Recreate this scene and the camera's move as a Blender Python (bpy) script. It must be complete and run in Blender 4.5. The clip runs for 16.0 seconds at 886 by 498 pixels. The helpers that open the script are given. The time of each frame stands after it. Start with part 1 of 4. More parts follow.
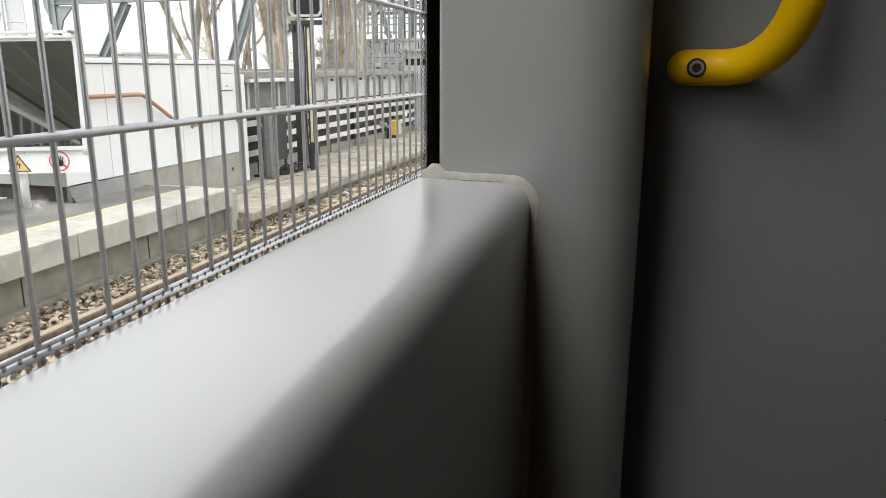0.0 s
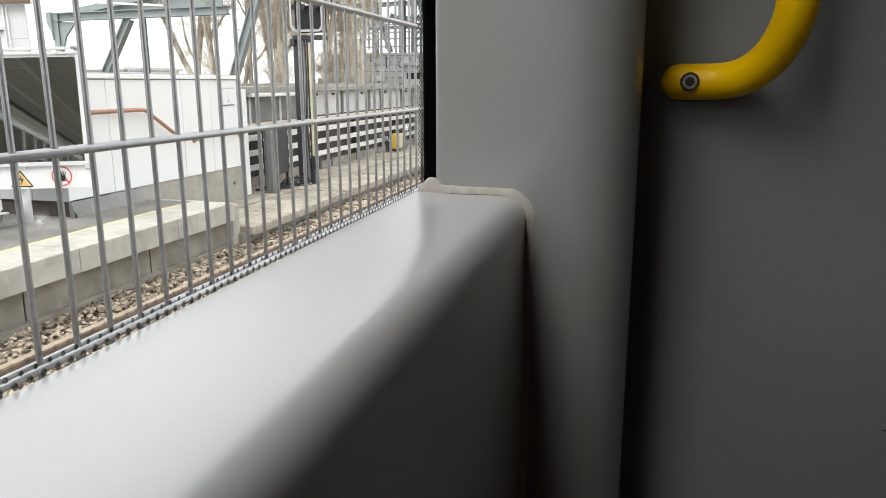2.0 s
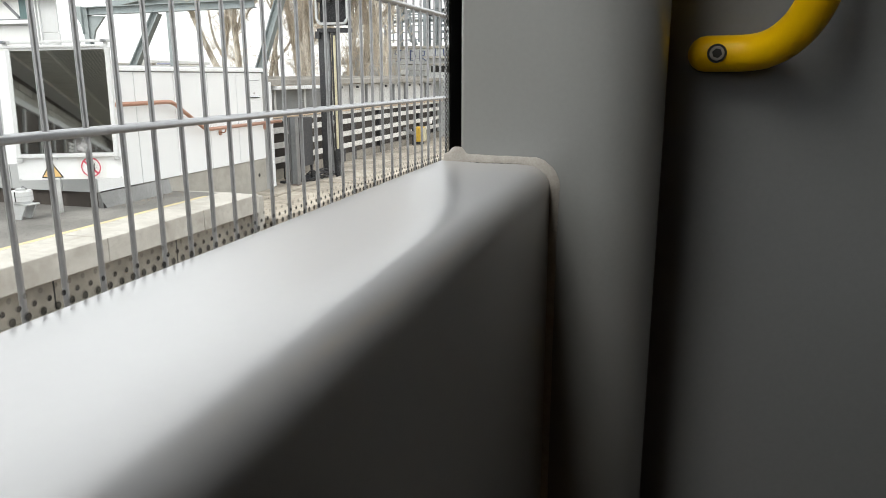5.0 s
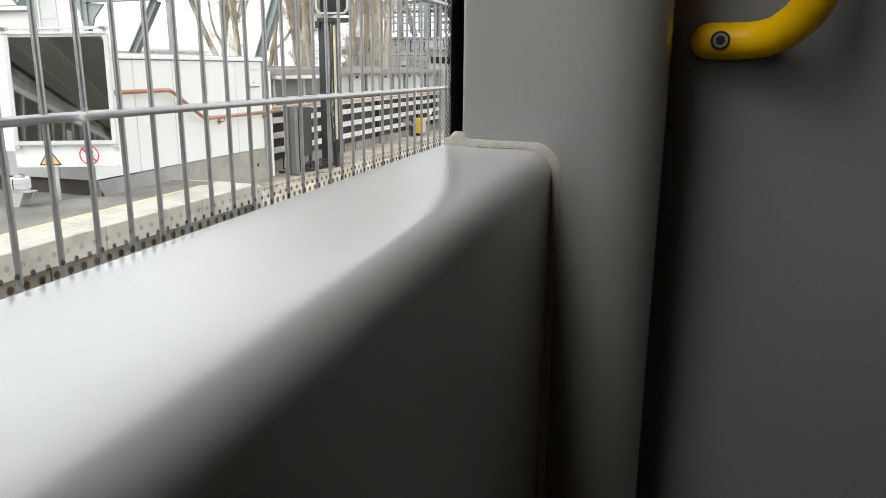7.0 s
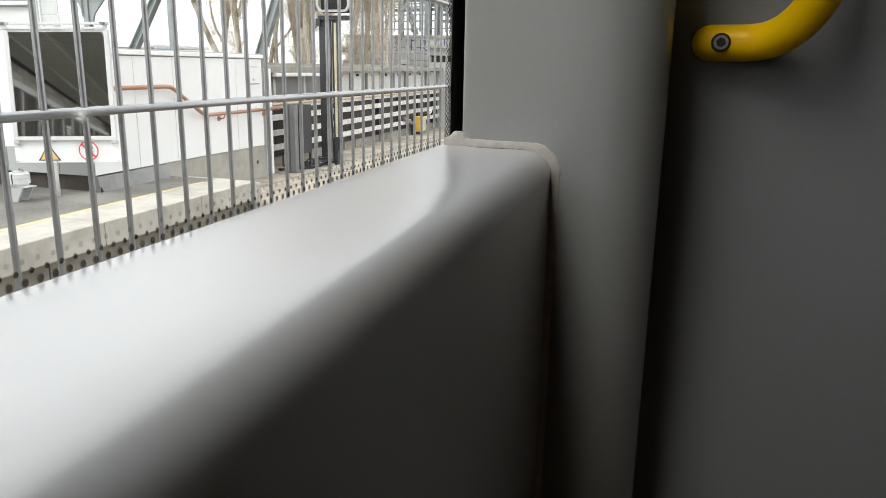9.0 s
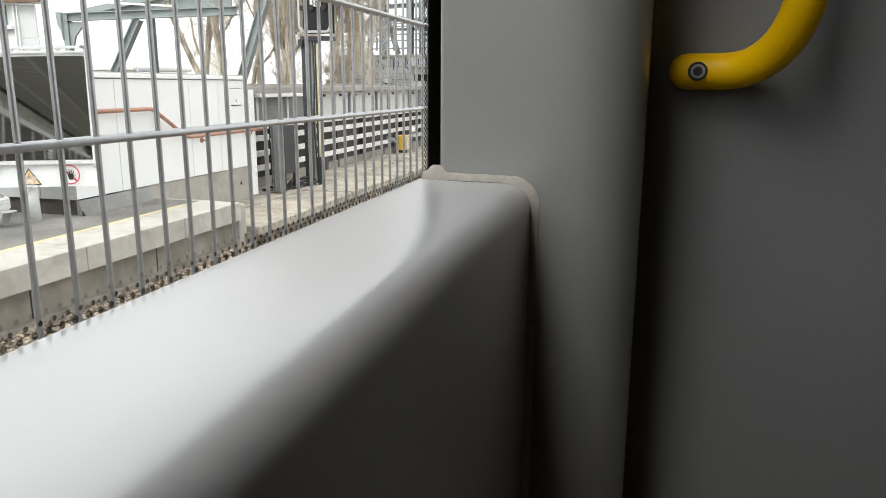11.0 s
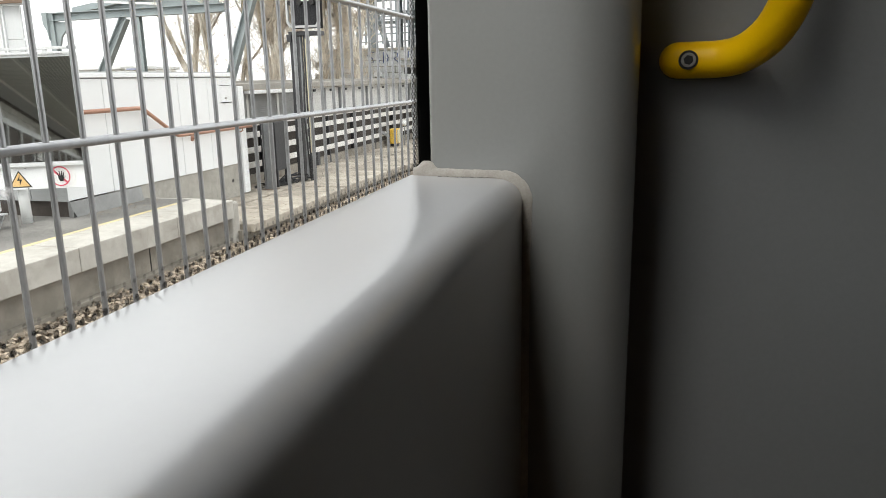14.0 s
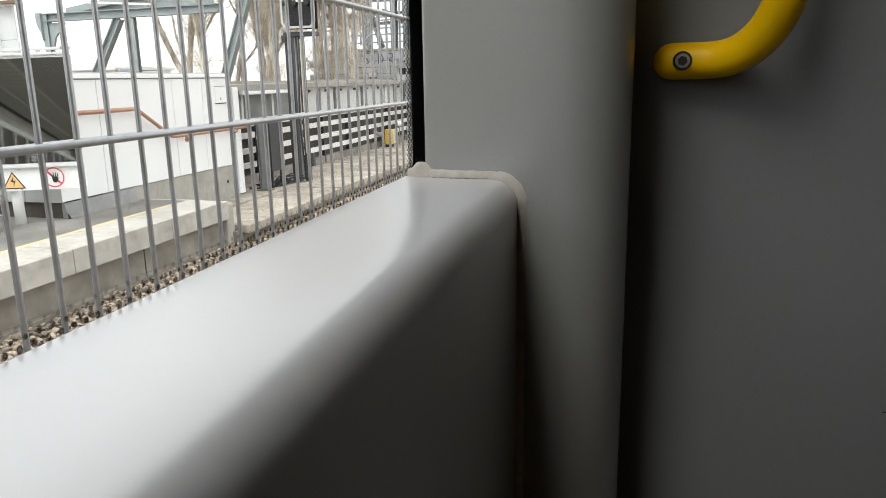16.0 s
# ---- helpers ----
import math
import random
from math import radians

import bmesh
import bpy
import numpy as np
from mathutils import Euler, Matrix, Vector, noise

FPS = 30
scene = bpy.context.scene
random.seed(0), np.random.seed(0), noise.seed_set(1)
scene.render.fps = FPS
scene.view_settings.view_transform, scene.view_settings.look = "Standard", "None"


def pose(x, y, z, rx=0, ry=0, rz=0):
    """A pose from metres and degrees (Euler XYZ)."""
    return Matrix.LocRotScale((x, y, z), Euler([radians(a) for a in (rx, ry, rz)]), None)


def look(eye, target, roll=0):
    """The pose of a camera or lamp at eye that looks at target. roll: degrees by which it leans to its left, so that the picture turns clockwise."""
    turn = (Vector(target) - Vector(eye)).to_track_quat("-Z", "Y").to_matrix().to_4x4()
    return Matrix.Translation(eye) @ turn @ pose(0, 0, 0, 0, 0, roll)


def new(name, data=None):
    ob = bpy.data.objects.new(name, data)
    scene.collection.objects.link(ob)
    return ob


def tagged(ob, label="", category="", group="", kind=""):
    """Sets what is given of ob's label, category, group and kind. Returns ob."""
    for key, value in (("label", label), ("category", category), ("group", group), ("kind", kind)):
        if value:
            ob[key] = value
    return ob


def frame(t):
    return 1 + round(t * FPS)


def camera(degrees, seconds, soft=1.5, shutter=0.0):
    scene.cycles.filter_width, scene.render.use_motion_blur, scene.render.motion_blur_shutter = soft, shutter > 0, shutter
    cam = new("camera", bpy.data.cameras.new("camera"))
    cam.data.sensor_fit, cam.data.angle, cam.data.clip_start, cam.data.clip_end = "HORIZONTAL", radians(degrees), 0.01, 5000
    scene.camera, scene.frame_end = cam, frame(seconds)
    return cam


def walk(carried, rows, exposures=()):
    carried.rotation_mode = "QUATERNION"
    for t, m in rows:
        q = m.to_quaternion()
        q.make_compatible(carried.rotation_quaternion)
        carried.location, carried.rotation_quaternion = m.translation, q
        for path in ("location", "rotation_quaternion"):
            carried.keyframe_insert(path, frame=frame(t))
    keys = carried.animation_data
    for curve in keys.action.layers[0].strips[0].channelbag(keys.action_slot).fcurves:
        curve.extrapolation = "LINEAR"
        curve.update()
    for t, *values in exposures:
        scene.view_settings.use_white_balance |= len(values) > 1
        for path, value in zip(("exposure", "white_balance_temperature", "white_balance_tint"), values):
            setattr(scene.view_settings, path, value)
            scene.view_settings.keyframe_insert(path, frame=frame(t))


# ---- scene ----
cam = camera(62.58, 16.0, soft=0.6)
# seconds, x, y, z, pitch, roll, yaw
ROWS = [
    (0.0, 0.0004, -0.0015, 1.2000, -13.86, -0.15, 14.79),
    (0.5, 0.0027, -0.0032, 1.2035, -12.75, 0.51, 14.26),
    (1.0, 0.0048, -0.0053, 1.2056, -12.35, 0.41, 14.26),
    (1.5, 0.0036, -0.0059, 1.2038, -12.55, 0.44, 14.97),
    (2.0, 0.0038, -0.0048, 1.2009, -12.84, 0.14, 14.85),
    (2.5, 0.0035, -0.0046, 1.2006, -13.15, 0.51, 15.03),
    (3.0, 0.0041, -0.0059, 1.2004, -12.90, 0.88, 15.17),
    (3.5, 0.0020, -0.0069, 1.1939, -13.50, 0.83, 16.16),
    (4.0, 0.0073, -0.0110, 1.1930, -13.21, 1.31, 16.01),
    (4.5, 0.0064, -0.0117, 1.1907, -13.08, 0.88, 16.38),
    (5.0, 0.0047, -0.0111, 1.1883, -13.31, 0.16, 16.70),
    (7.5, 0.0035, -0.0109, 1.1842, -14.04, -0.43, 16.71),
    (8.0, 0.0034, -0.0112, 1.1845, -14.10, -0.41, 16.81),
    (8.5, 0.0035, -0.0111, 1.1848, -13.97, -0.74, 16.78),
    (9.0, 0.0036, -0.0109, 1.1848, -14.04, -0.92, 16.73),
    (9.5, 0.0025, -0.0037, 1.1920, -12.99, -0.72, 15.63),
    (11.8, 0.0054, -0.0015, 1.1935, -12.55, 0.63, 15.60),
    (12.0, 0.0042, 0.0013, 1.1943, -12.53, 1.00, 15.61),
    (12.5, 0.0046, 0.0004, 1.1945, -12.85, 1.26, 15.29),
    (13.0, 0.0050, 0.0003, 1.1953, -12.71, 1.24, 15.23),
    (13.5, 0.0048, 0.0012, 1.1959, -12.73, 1.26, 14.97),
    (14.0, 0.0044, 0.0019, 1.1940, -13.26, 1.03, 14.68),
    (14.5, 0.0044, 0.0027, 1.1932, -13.40, 0.89, 14.48),
    (15.0, 0.0046, 0.0022, 1.1944, -13.37, 1.22, 14.22),
    (15.5, 0.0046, 0.0027, 1.1941, -13.30, 1.04, 14.24),
    (16.0, 0.0046, 0.0024, 1.1942, -13.22, 1.06, 14.30),
]
EXPOSURE = 0.80
walk(cam, [(t, pose(x, y, z, 90 + pitch, roll, yaw)) for t, x, y, z, pitch, roll, yaw in ROWS],
     exposures=[(0.0, EXPOSURE), (16.0, EXPOSURE)])

# ---------------------------------------------------------------- light
world = bpy.data.worlds.new("overcast_sky")
scene.world = world
world.use_nodes = True
wt = world.node_tree
sky = wt.nodes.new("ShaderNodeTexSky")
sky.sky_type = 'NISHITA'
sky.sun_disc = False
sky.sun_elevation = radians(48)
sky.sun_rotation = radians(200)
sky.dust_density = 2.0
sky.air_density = 1.0
hsv = wt.nodes.new("ShaderNodeHueSaturation")
hsv.inputs["Saturation"].default_value = 0.22
wt.links.new(sky.outputs[0], hsv.inputs["Color"])
cloud = wt.nodes.new("ShaderNodeMix")
cloud.data_type = 'RGBA'
cloud.inputs[0].default_value = 0.8
cloud.inputs[7].default_value = (8.75, 8.8, 8.9, 1)
wt.links.new(hsv.outputs[0], cloud.inputs[6])
wt.links.new(cloud.outputs[2], wt.nodes["Background"].inputs[0])
wt.nodes["Background"].inputs[1].default_value = 0.15

sun = new("sun", bpy.data.lights.new("sun", 'SUN'))
sun.data.energy = 0.9
sun.data.angle = radians(25)
sun.data.color = (1.0, 0.97, 0.93)
sun.matrix_world = look((-10, -20, 30), (-4, 4, 0))


# ---------------------------------------------------------------- materials
def mat(name, a, b=None, rough=0.6, metal=0.0, big=2.0, fine=60.0, bump=0.1, contrast=(0.35, 0.65), vary=0.0,
        island=False, stretch=(1, 1, 1), dist=0.01, spec=0.5, rough_vary=0.08):
    """Two colours mixed by noise at two scales, with fine relief and uneven gloss."""
    m = bpy.data.materials.new(name)
    m.use_nodes = True
    nt = m.node_tree
    n, l = nt.nodes, nt.links
    p = n["Principled BSDF"]
    p.inputs["Metallic"].default_value = metal
    p.inputs["Specular IOR Level"].default_value = spec
    b = b or tuple(c * 0.85 for c in a)
    co = n.new("ShaderNodeTexCoord")
    mp = n.new("ShaderNodeMapping")
    mp.inputs["Scale"].default_value = stretch
    l.new(co.outputs["Object"], mp.inputs["Vector"])
    n1 = n.new("ShaderNodeTexNoise")
    n1.inputs["Scale"].default_value = big
    n1.inputs["Detail"].default_value = 5
    n2 = n.new("ShaderNodeTexNoise")
    n2.inputs["Scale"].default_value = fine
    n2.inputs["Detail"].default_value = 4
    l.new(mp.outputs[0], n1.inputs["Vector"])
    l.new(mp.outputs[0], n2.inputs["Vector"])
    add = n.new("ShaderNodeMath")
    add.operation = 'MULTIPLY_ADD'
    add.inputs[1].default_value = 0.4
    l.new(n2.outputs[0], add.inputs[0])
    sc = n.new("ShaderNodeMath")
    sc.operation = 'MULTIPLY'
    sc.inputs[1].default_value = 0.6
    l.new(n1.outputs[0], sc.inputs[0])
    l.new(sc.outputs[0], add.inputs[2])
    ramp = n.new("ShaderNodeValToRGB")
    ramp.color_ramp.elements[0].position, ramp.color_ramp.elements[1].position = contrast
    ramp.color_ramp.elements[0].color = (*b, 1)
    ramp.color_ramp.elements[1].color = (*a, 1)
    l.new(add.outputs[0], ramp.inputs[0])
    out = ramp.outputs[0]
    if vary:
        if island:
            rnd = n.new("ShaderNodeNewGeometry").outputs["Random Per Island"]
        else:
            rnd = n.new("ShaderNodeObjectInfo").outputs["Random"]
        mr = n.new("ShaderNodeMapRange")
        mr.inputs["To Min"].default_value, mr.inputs["To Max"].default_value = 1 - vary, 1 + vary
        l.new(rnd, mr.inputs["Value"])
        hv = n.new("ShaderNodeHueSaturation")
        l.new(out, hv.inputs["Color"])
        l.new(mr.outputs[0], hv.inputs["Value"])
        out = hv.outputs[0]
    l.new(out, p.inputs["Base Color"])
    rr = n.new("ShaderNodeMapRange")
    rr.inputs["To Min"].default_value, rr.inputs["To Max"].default_value = max(rough - rough_vary, 0.02), min(rough + rough_vary, 1)
    l.new(add.outputs[0], rr.inputs["Value"])
    l.new(rr.outputs[0], p.inputs["Roughness"])
    if bump:
        bp = n.new("ShaderNodeBump")
        bp.inputs["Strength"].default_value = bump
        bp.inputs["Distance"].default_value = dist
        l.new(n2.outputs[0], bp.inputs["Height"])
        l.new(bp.outputs[0], p.inputs["Normal"])
    return m


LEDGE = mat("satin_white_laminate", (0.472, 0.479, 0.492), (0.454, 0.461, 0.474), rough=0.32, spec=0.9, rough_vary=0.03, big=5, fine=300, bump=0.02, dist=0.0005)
LEDGE.node_tree.nodes["Principled BSDF"].inputs["Coat IOR"].default_value = 1.55
LEDGE.node_tree.nodes["Principled BSDF"].inputs["Coat Weight"].default_value = 1.0
LEDGE.node_tree.nodes["Principled BSDF"].inputs["Coat Roughness"].default_value = 0.235
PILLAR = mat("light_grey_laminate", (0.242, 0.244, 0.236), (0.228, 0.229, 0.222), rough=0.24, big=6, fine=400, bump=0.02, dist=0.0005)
PARTITION = mat("grey_laminate", (0.196, 0.200, 0.202), (0.181, 0.185, 0.187), rough=0.42, big=7, fine=350, bump=0.04, dist=0.0005)
CAULK = mat("old_silicone", (0.41, 0.385, 0.345), (0.31, 0.285, 0.25), rough=0.5, big=140, fine=900, bump=0.3, dist=0.001)
YELLOW = mat("yellow_powder_coat", (0.98, 0.585, 0.003), (0.95, 0.545, 0.003), spec=0.2, rough=0.38, big=20, fine=600, bump=0.05, dist=0.0004)
RUBBER = mat("black_rubber", (0.006, 0.006, 0.006), (0.004, 0.004, 0.004), rough=0.7, spec=0.15, big=10, fine=300, bump=0.1, dist=0.0005)
FRIT = mat("black_ceramic_print", (0.022, 0.015, 0.010), (0.014, 0.009, 0.006), rough=0.5, bump=0)
FRIT.node_tree.nodes["Principled BSDF"].inputs["Alpha"].default_value = 0.72
FRITEDGE = mat("faint_print_and_blur", (0.02, 0.018, 0.016), (0.012, 0.011, 0.01), rough=0.5, bump=0)
FRITEDGE.node_tree.nodes["Principled BSDF"].inputs["Alpha"].default_value = 0.24
STEEL = mat("brushed_steel", (0.42, 0.40, 0.37), (0.28, 0.26, 0.24), rough=0.3, metal=1.0, big=80, fine=900, bump=0.05, dist=0.0003)
SCREW = mat("dark_steel_screw", (0.42, 0.40, 0.37), (0.28, 0.26, 0.24), rough=0.4, metal=0.7, big=200, fine=900, bump=0.05, dist=0.0003)
DARK = mat("black_recess", (0.015, 0.014, 0.012), (0.01, 0.01, 0.008), rough=0.6)
# browns of unseen wall, ceiling and floor, chosen to warm the bounce light
BROWNWALL = mat("warm_bounce_panel", (0.155, 0.075, 0.014), (0.12, 0.058, 0.011), rough=0.5)
CEIL = mat("warm_bounce_ceiling", (0.30, 0.262, 0.21), (0.27, 0.235, 0.185), rough=0.5)
FLOORM = mat("speckled_brown_bounce_floor", (0.13, 0.09, 0.05), (0.07, 0.05, 0.03), rough=0.6, big=4, fine=400)
GALV = mat("galvanised_steel", (0.335, 0.336, 0.342), (0.225, 0.222, 0.222), rough=0.38, metal=0.65, big=8, fine=120, bump=0.03, dist=0.0005, vary=0.06)
BALLAST = mat("ballast_stone", (0.48, 0.40, 0.31), (0.125, 0.10, 0.076), rough=0.9, big=6, fine=40, bump=0.5, dist=0.01, vary=0.55, island=True)
GROUND = mat("gravel_earth", (0.30, 0.25, 0.19), (0.10, 0.08, 0.06), rough=0.95, big=3, fine=22, bump=0.8, dist=0.03)
RUST = mat("rusty_rail", (0.20, 0.145, 0.105), (0.09, 0.065, 0.047), rough=0.75, big=5, fine=60, bump=0.3, dist=0.003)
RAILTOP = mat("worn_rail_head", (0.44, 0.36, 0.28), (0.30, 0.235, 0.17), rough=0.55, metal=0.15, big=6, fine=60, bump=0.1, dist=0.002)
COPING = mat("pale_concrete_coping", (0.51, 0.488, 0.445), (0.33, 0.308, 0.27), rough=0.85, big=2.2, fine=14, bump=0.2, contrast=(0.32, 0.60), dist=0.006, vary=0.05)
CONC = mat("weathered_concrete", (0.46, 0.44, 0.40), (0.30, 0.285, 0.25), rough=0.9, big=1.6, fine=12, bump=0.35, dist=0.008, vary=0.06)
CONCDARK = mat("stained_concrete_wall", (0.33, 0.30, 0.255), (0.16, 0.142, 0.115), rough=0.9, big=1.8, fine=9, bump=0.3, dist=0.008, vary=0.06)
ASPHALT = mat("worn_platform_asphalt", (0.26, 0.25, 0.23), (0.105, 0.10, 0.093), rough=0.9, big=1.1, fine=70, bump=0.5, contrast=(0.38, 0.6), dist=0.004)
YLINE = mat("worn_yellow_paint", (0.70, 0.57, 0.26), (0.48, 0.42, 0.29), rough=0.7, big=9, fine=60, bump=0.15, dist=0.002)
WALK = mat("weathered_walkway_slab", (0.45, 0.405, 0.34), (0.22, 0.192, 0.155), rough=0.9, big=2.6, fine=16, contrast=(0.36, 0.62), bump=0.35, dist=0.006, vary=0.09)
WHITE = mat("white_coated_sheet", (0.83, 0.84, 0.845), (0.75, 0.76, 0.765), rough=0.42, big=1.3, fine=30, bump=0.03, dist=0.002, vary=0.02)
FRAMEW = mat("dulled_white_frame_paint", (0.66, 0.67, 0.675), (0.56, 0.57, 0.57), rough=0.5, big=4, fine=40, bump=0.05, dist=0.002)
WHITE2 = mat("off_white_render", (0.76, 0.77, 0.765), (0.67, 0.675, 0.665), rough=0.7, big=1.0, fine=40, bump=0.1, dist=0.003)
PALE = mat("pale_grey_ribbed_sheet", (0.67, 0.67, 0.655), (0.54, 0.535, 0.52), rough=0.6, big=2, fine=30, bump=0.06, dist=0.002, stretch=(1, 1, 0.3))
TAN = mat("faded_tan_rail", (0.70, 0.58, 0.44), (0.55, 0.40, 0.27), rough=0.6, big=6, fine=50, bump=0.05)
PLINTH = mat("grey_cement_sheet", (0.33, 0.33, 0.325), (0.20, 0.20, 0.195), rough=0.8, big=3, fine=40, bump=0.15, dist=0.003)
GREYP = mat("grey_and_shaded_panel", (0.49, 0.50, 0.50), (0.41, 0.42, 0.42), rough=0.5, big=2, fine=40, bump=0.05, dist=0.002)
COPPER = mat("copper_coloured_rail", (0.47, 0.265, 0.185), (0.35, 0.185, 0.125), rough=0.4, big=12, fine=100, bump=0.05, dist=0.002, metal=0.2)
SIGNY = mat("faded_warning_yellow", (0.80, 0.55, 0.24), (0.74, 0.48, 0.20), rough=0.4, bump=0)
SIGNB = mat("sign_black", (0.02, 0.02, 0.02), (0.015, 0.015, 0.015), rough=0.4, bump=0)
SIGNR = mat("faded_sign_red", (0.66, 0.10, 0.15), (0.58, 0.08, 0.12), rough=0.4, bump=0)
SIGNW = mat("sign_white_and_bright_panes", (0.80, 0.80, 0.79), (0.75, 0.75, 0.74), rough=0.4, bump=0)
STEELGREEN = mat("grey_green_bridge_paint", (0.34, 0.383, 0.39), (0.235, 0.268, 0.272), rough=0.6, big=1.5, fine=25, bump=0.1, dist=0.004)
STEELGREY = mat("weathered_grey_steel", (0.26, 0.29, 0.31), (0.16, 0.18, 0.19), rough=0.6, big=1.5, fine=25, bump=0.1, dist=0.004)
BLACKPOST = mat("dark_signal_paint", (0.042, 0.043, 0.047), (0.022, 0.022, 0.025), rough=0.5, big=3, fine=40, bump=0.1, dist=0.003)
HEADBLACK = mat("matt_black_signal_head", (0.02, 0.02, 0.022), (0.012, 0.012, 0.013), rough=0.7, spec=0.25, big=3, fine=40, bump=0.05, dist=0.003)
GREYPOST = mat("grey_post_paint", (0.25, 0.26, 0.27), (0.16, 0.165, 0.17), rough=0.55, big=3, fine=40, bump=0.1, dist=0.003)
SLATW = mat("white_painted_slat", (0.80, 0.79, 0.765), (0.56, 0.54, 0.505), rough=0.6, big=2.5, fine=18, bump=0.1, dist=0.003, vary=0.05)
DARKWALL = mat("dark_wall_and_recess_shade", (0.09, 0.076, 0.066), (0.04, 0.033, 0.028), rough=0.9, big=2, fine=20, bump=0.2, dist=0.01)
YBOX = mat("yellow_box_paint", (0.80, 0.52, 0.06), (0.66, 0.42, 0.06), rough=0.45, big=5, fine=50, bump=0.05, dist=0.002)
BARK = mat("ivy_brown_bark", (0.76, 0.71, 0.63), (0.30, 0.262, 0.21), rough=0.95, big=7, fine=40, bump=0.8, dist=0.02, stretch=(1, 1, 0.16), contrast=(0.40, 0.60))
TWIG = mat("pale_brown_twigs", (0.72, 0.65, 0.55), (0.45, 0.385, 0.30), rough=0.9, big=3, fine=20, bump=0, vary=0.3, island=True)
BLOCK = mat("grey_concrete_block", (0.68, 0.69, 0.69), (0.52, 0.53, 0.53), rough=0.9, big=2, fine=30, bump=0.2, dist=0.004, vary=0.1)
BLUEPAINT = mat("blue_spray_paint", (0.05, 0.08, 0.22), (0.04, 0.06, 0.16), rough=0.6, bump=0)
SOFFIT = mat("grey_canopy_soffit", (0.50, 0.51, 0.48), (0.42, 0.43, 0.40), rough=0.6, big=1, fine=30, bump=0.05)
GREYBLOCK = mat("grey_facing_block", (0.46, 0.45, 0.415), (0.32, 0.31, 0.285), rough=0.9, big=2, fine=30, bump=0.2, vary=0.12)
WOODBROWN = mat("brown_stained_board", (0.20, 0.13, 0.09), (0.14, 0.09, 0.06), rough=0.7, big=4, fine=40)
BLUE = mat("blue_sheet", (0.34, 0.37, 0.50), (0.30, 0.33, 0.45), rough=0.5)
TEAL = mat("dark_teal_paint", (0.10, 0.17, 0.17), (0.07, 0.125, 0.125), rough=0.4, big=4, fine=40, bump=0.03)
# GALV lightened for cross wires: their highlight is put into the base colour
GALVBAR = mat("galvanised_bar_highlight", (0.50, 0.505, 0.52), (0.36, 0.362, 0.375), rough=0.36, metal=0.65, big=8, fine=120, bump=0.03, dist=0.0005)
CAPSTONE = mat("grey_weathered_cap", (0.40, 0.38, 0.345), (0.24, 0.225, 0.20), rough=0.9, big=2.2, fine=30, bump=0.35, dist=0.008, contrast=(0.36, 0.62))
CABLE = mat("cream_cable_cover", (0.60, 0.56, 0.40), (0.45, 0.40, 0.26), rough=0.6, big=5, fine=40)

GLASS = bpy.data.materials.new("window_glass")
GLASS.use_nodes = True
_n, _l = GLASS.node_tree.nodes, GLASS.node_tree.links
_tr, _gl, _mx, _fr = (_n.new(k) for k in ("ShaderNodeBsdfTransparent", "ShaderNodeBsdfGlossy", "ShaderNodeMixShader", "ShaderNodeLayerWeight"))
_tr.inputs[0].default_value = (0.97, 0.98, 0.97, 1)
_gl.inputs["Roughness"].default_value = 0.02
_pw, _ml = _n.new("ShaderNodeMath"), _n.new("ShaderNodeMath")
_pw.operation, _ml.operation = 'POWER', 'MULTIPLY_ADD'
_pw.inputs[1].default_value = 5.0
_ml.inputs[1].default_value, _ml.inputs[2].default_value = 0.12, 0.012
_l.new(_fr.outputs["Facing"], _pw.inputs[0])
_l.new(_pw.outputs[0], _ml.inputs[0])
_l.new(_ml.outputs[0], _mx.inputs[0])
_l.new(_tr.outputs[0], _mx.inputs[1])
_l.new(_gl.outputs[0], _mx.inputs[2])
_l.new(_mx.outputs[0], _n["Material Output"].inputs[0])

SMEAR = bpy.data.materials.new("dried_smear")
SMEAR.use_nodes = True
_n, _l = SMEAR.node_tree.nodes, SMEAR.node_tree.links
_co, _gr, _nz, _mu, _tr, _tl, _mx = (_n.new(k) for k in ("ShaderNodeTexCoord", "ShaderNodeTexGradient", "ShaderNodeTexNoise", "ShaderNodeMath", "ShaderNodeBsdfTransparent", "ShaderNodeBsdfTranslucent", "ShaderNodeMixShader"))
_gr.gradient_type = 'QUADRATIC_SPHERE'
_nz.inputs["Scale"].default_value = 2.5
_mu.operation = 'MULTIPLY'
_tl.inputs[0].default_value = (0.85, 0.85, 0.85, 1)
_l.new(_co.outputs["Object"], _gr.inputs["Vector"])
_l.new(_co.outputs["Object"], _nz.inputs["Vector"])
_l.new(_gr.outputs["Fac"], _mu.inputs[0])
_l.new(_nz.outputs[0], _mu.inputs[1])
_sc = _n.new("ShaderNodeMath")
_sc.operation = 'MULTIPLY'
_sc.use_clamp = True
_sc.inputs[1].default_value = 1.4
_l.new(_mu.outputs[0], _sc.inputs[0])
_l.new(_sc.outputs[0], _mx.inputs[0])
_l.new(_tr.outputs[0], _mx.inputs[1])
_l.new(_tl.outputs[0], _mx.inputs[2])
_l.new(_mx.outputs[0], _n["Material Output"].inputs[0])

MIRROR = mat("mirror_glass", (0.80, 0.82, 0.80), (0.77, 0.79, 0.77), rough=0.02, metal=1.0, bump=0, rough_vary=0.01)


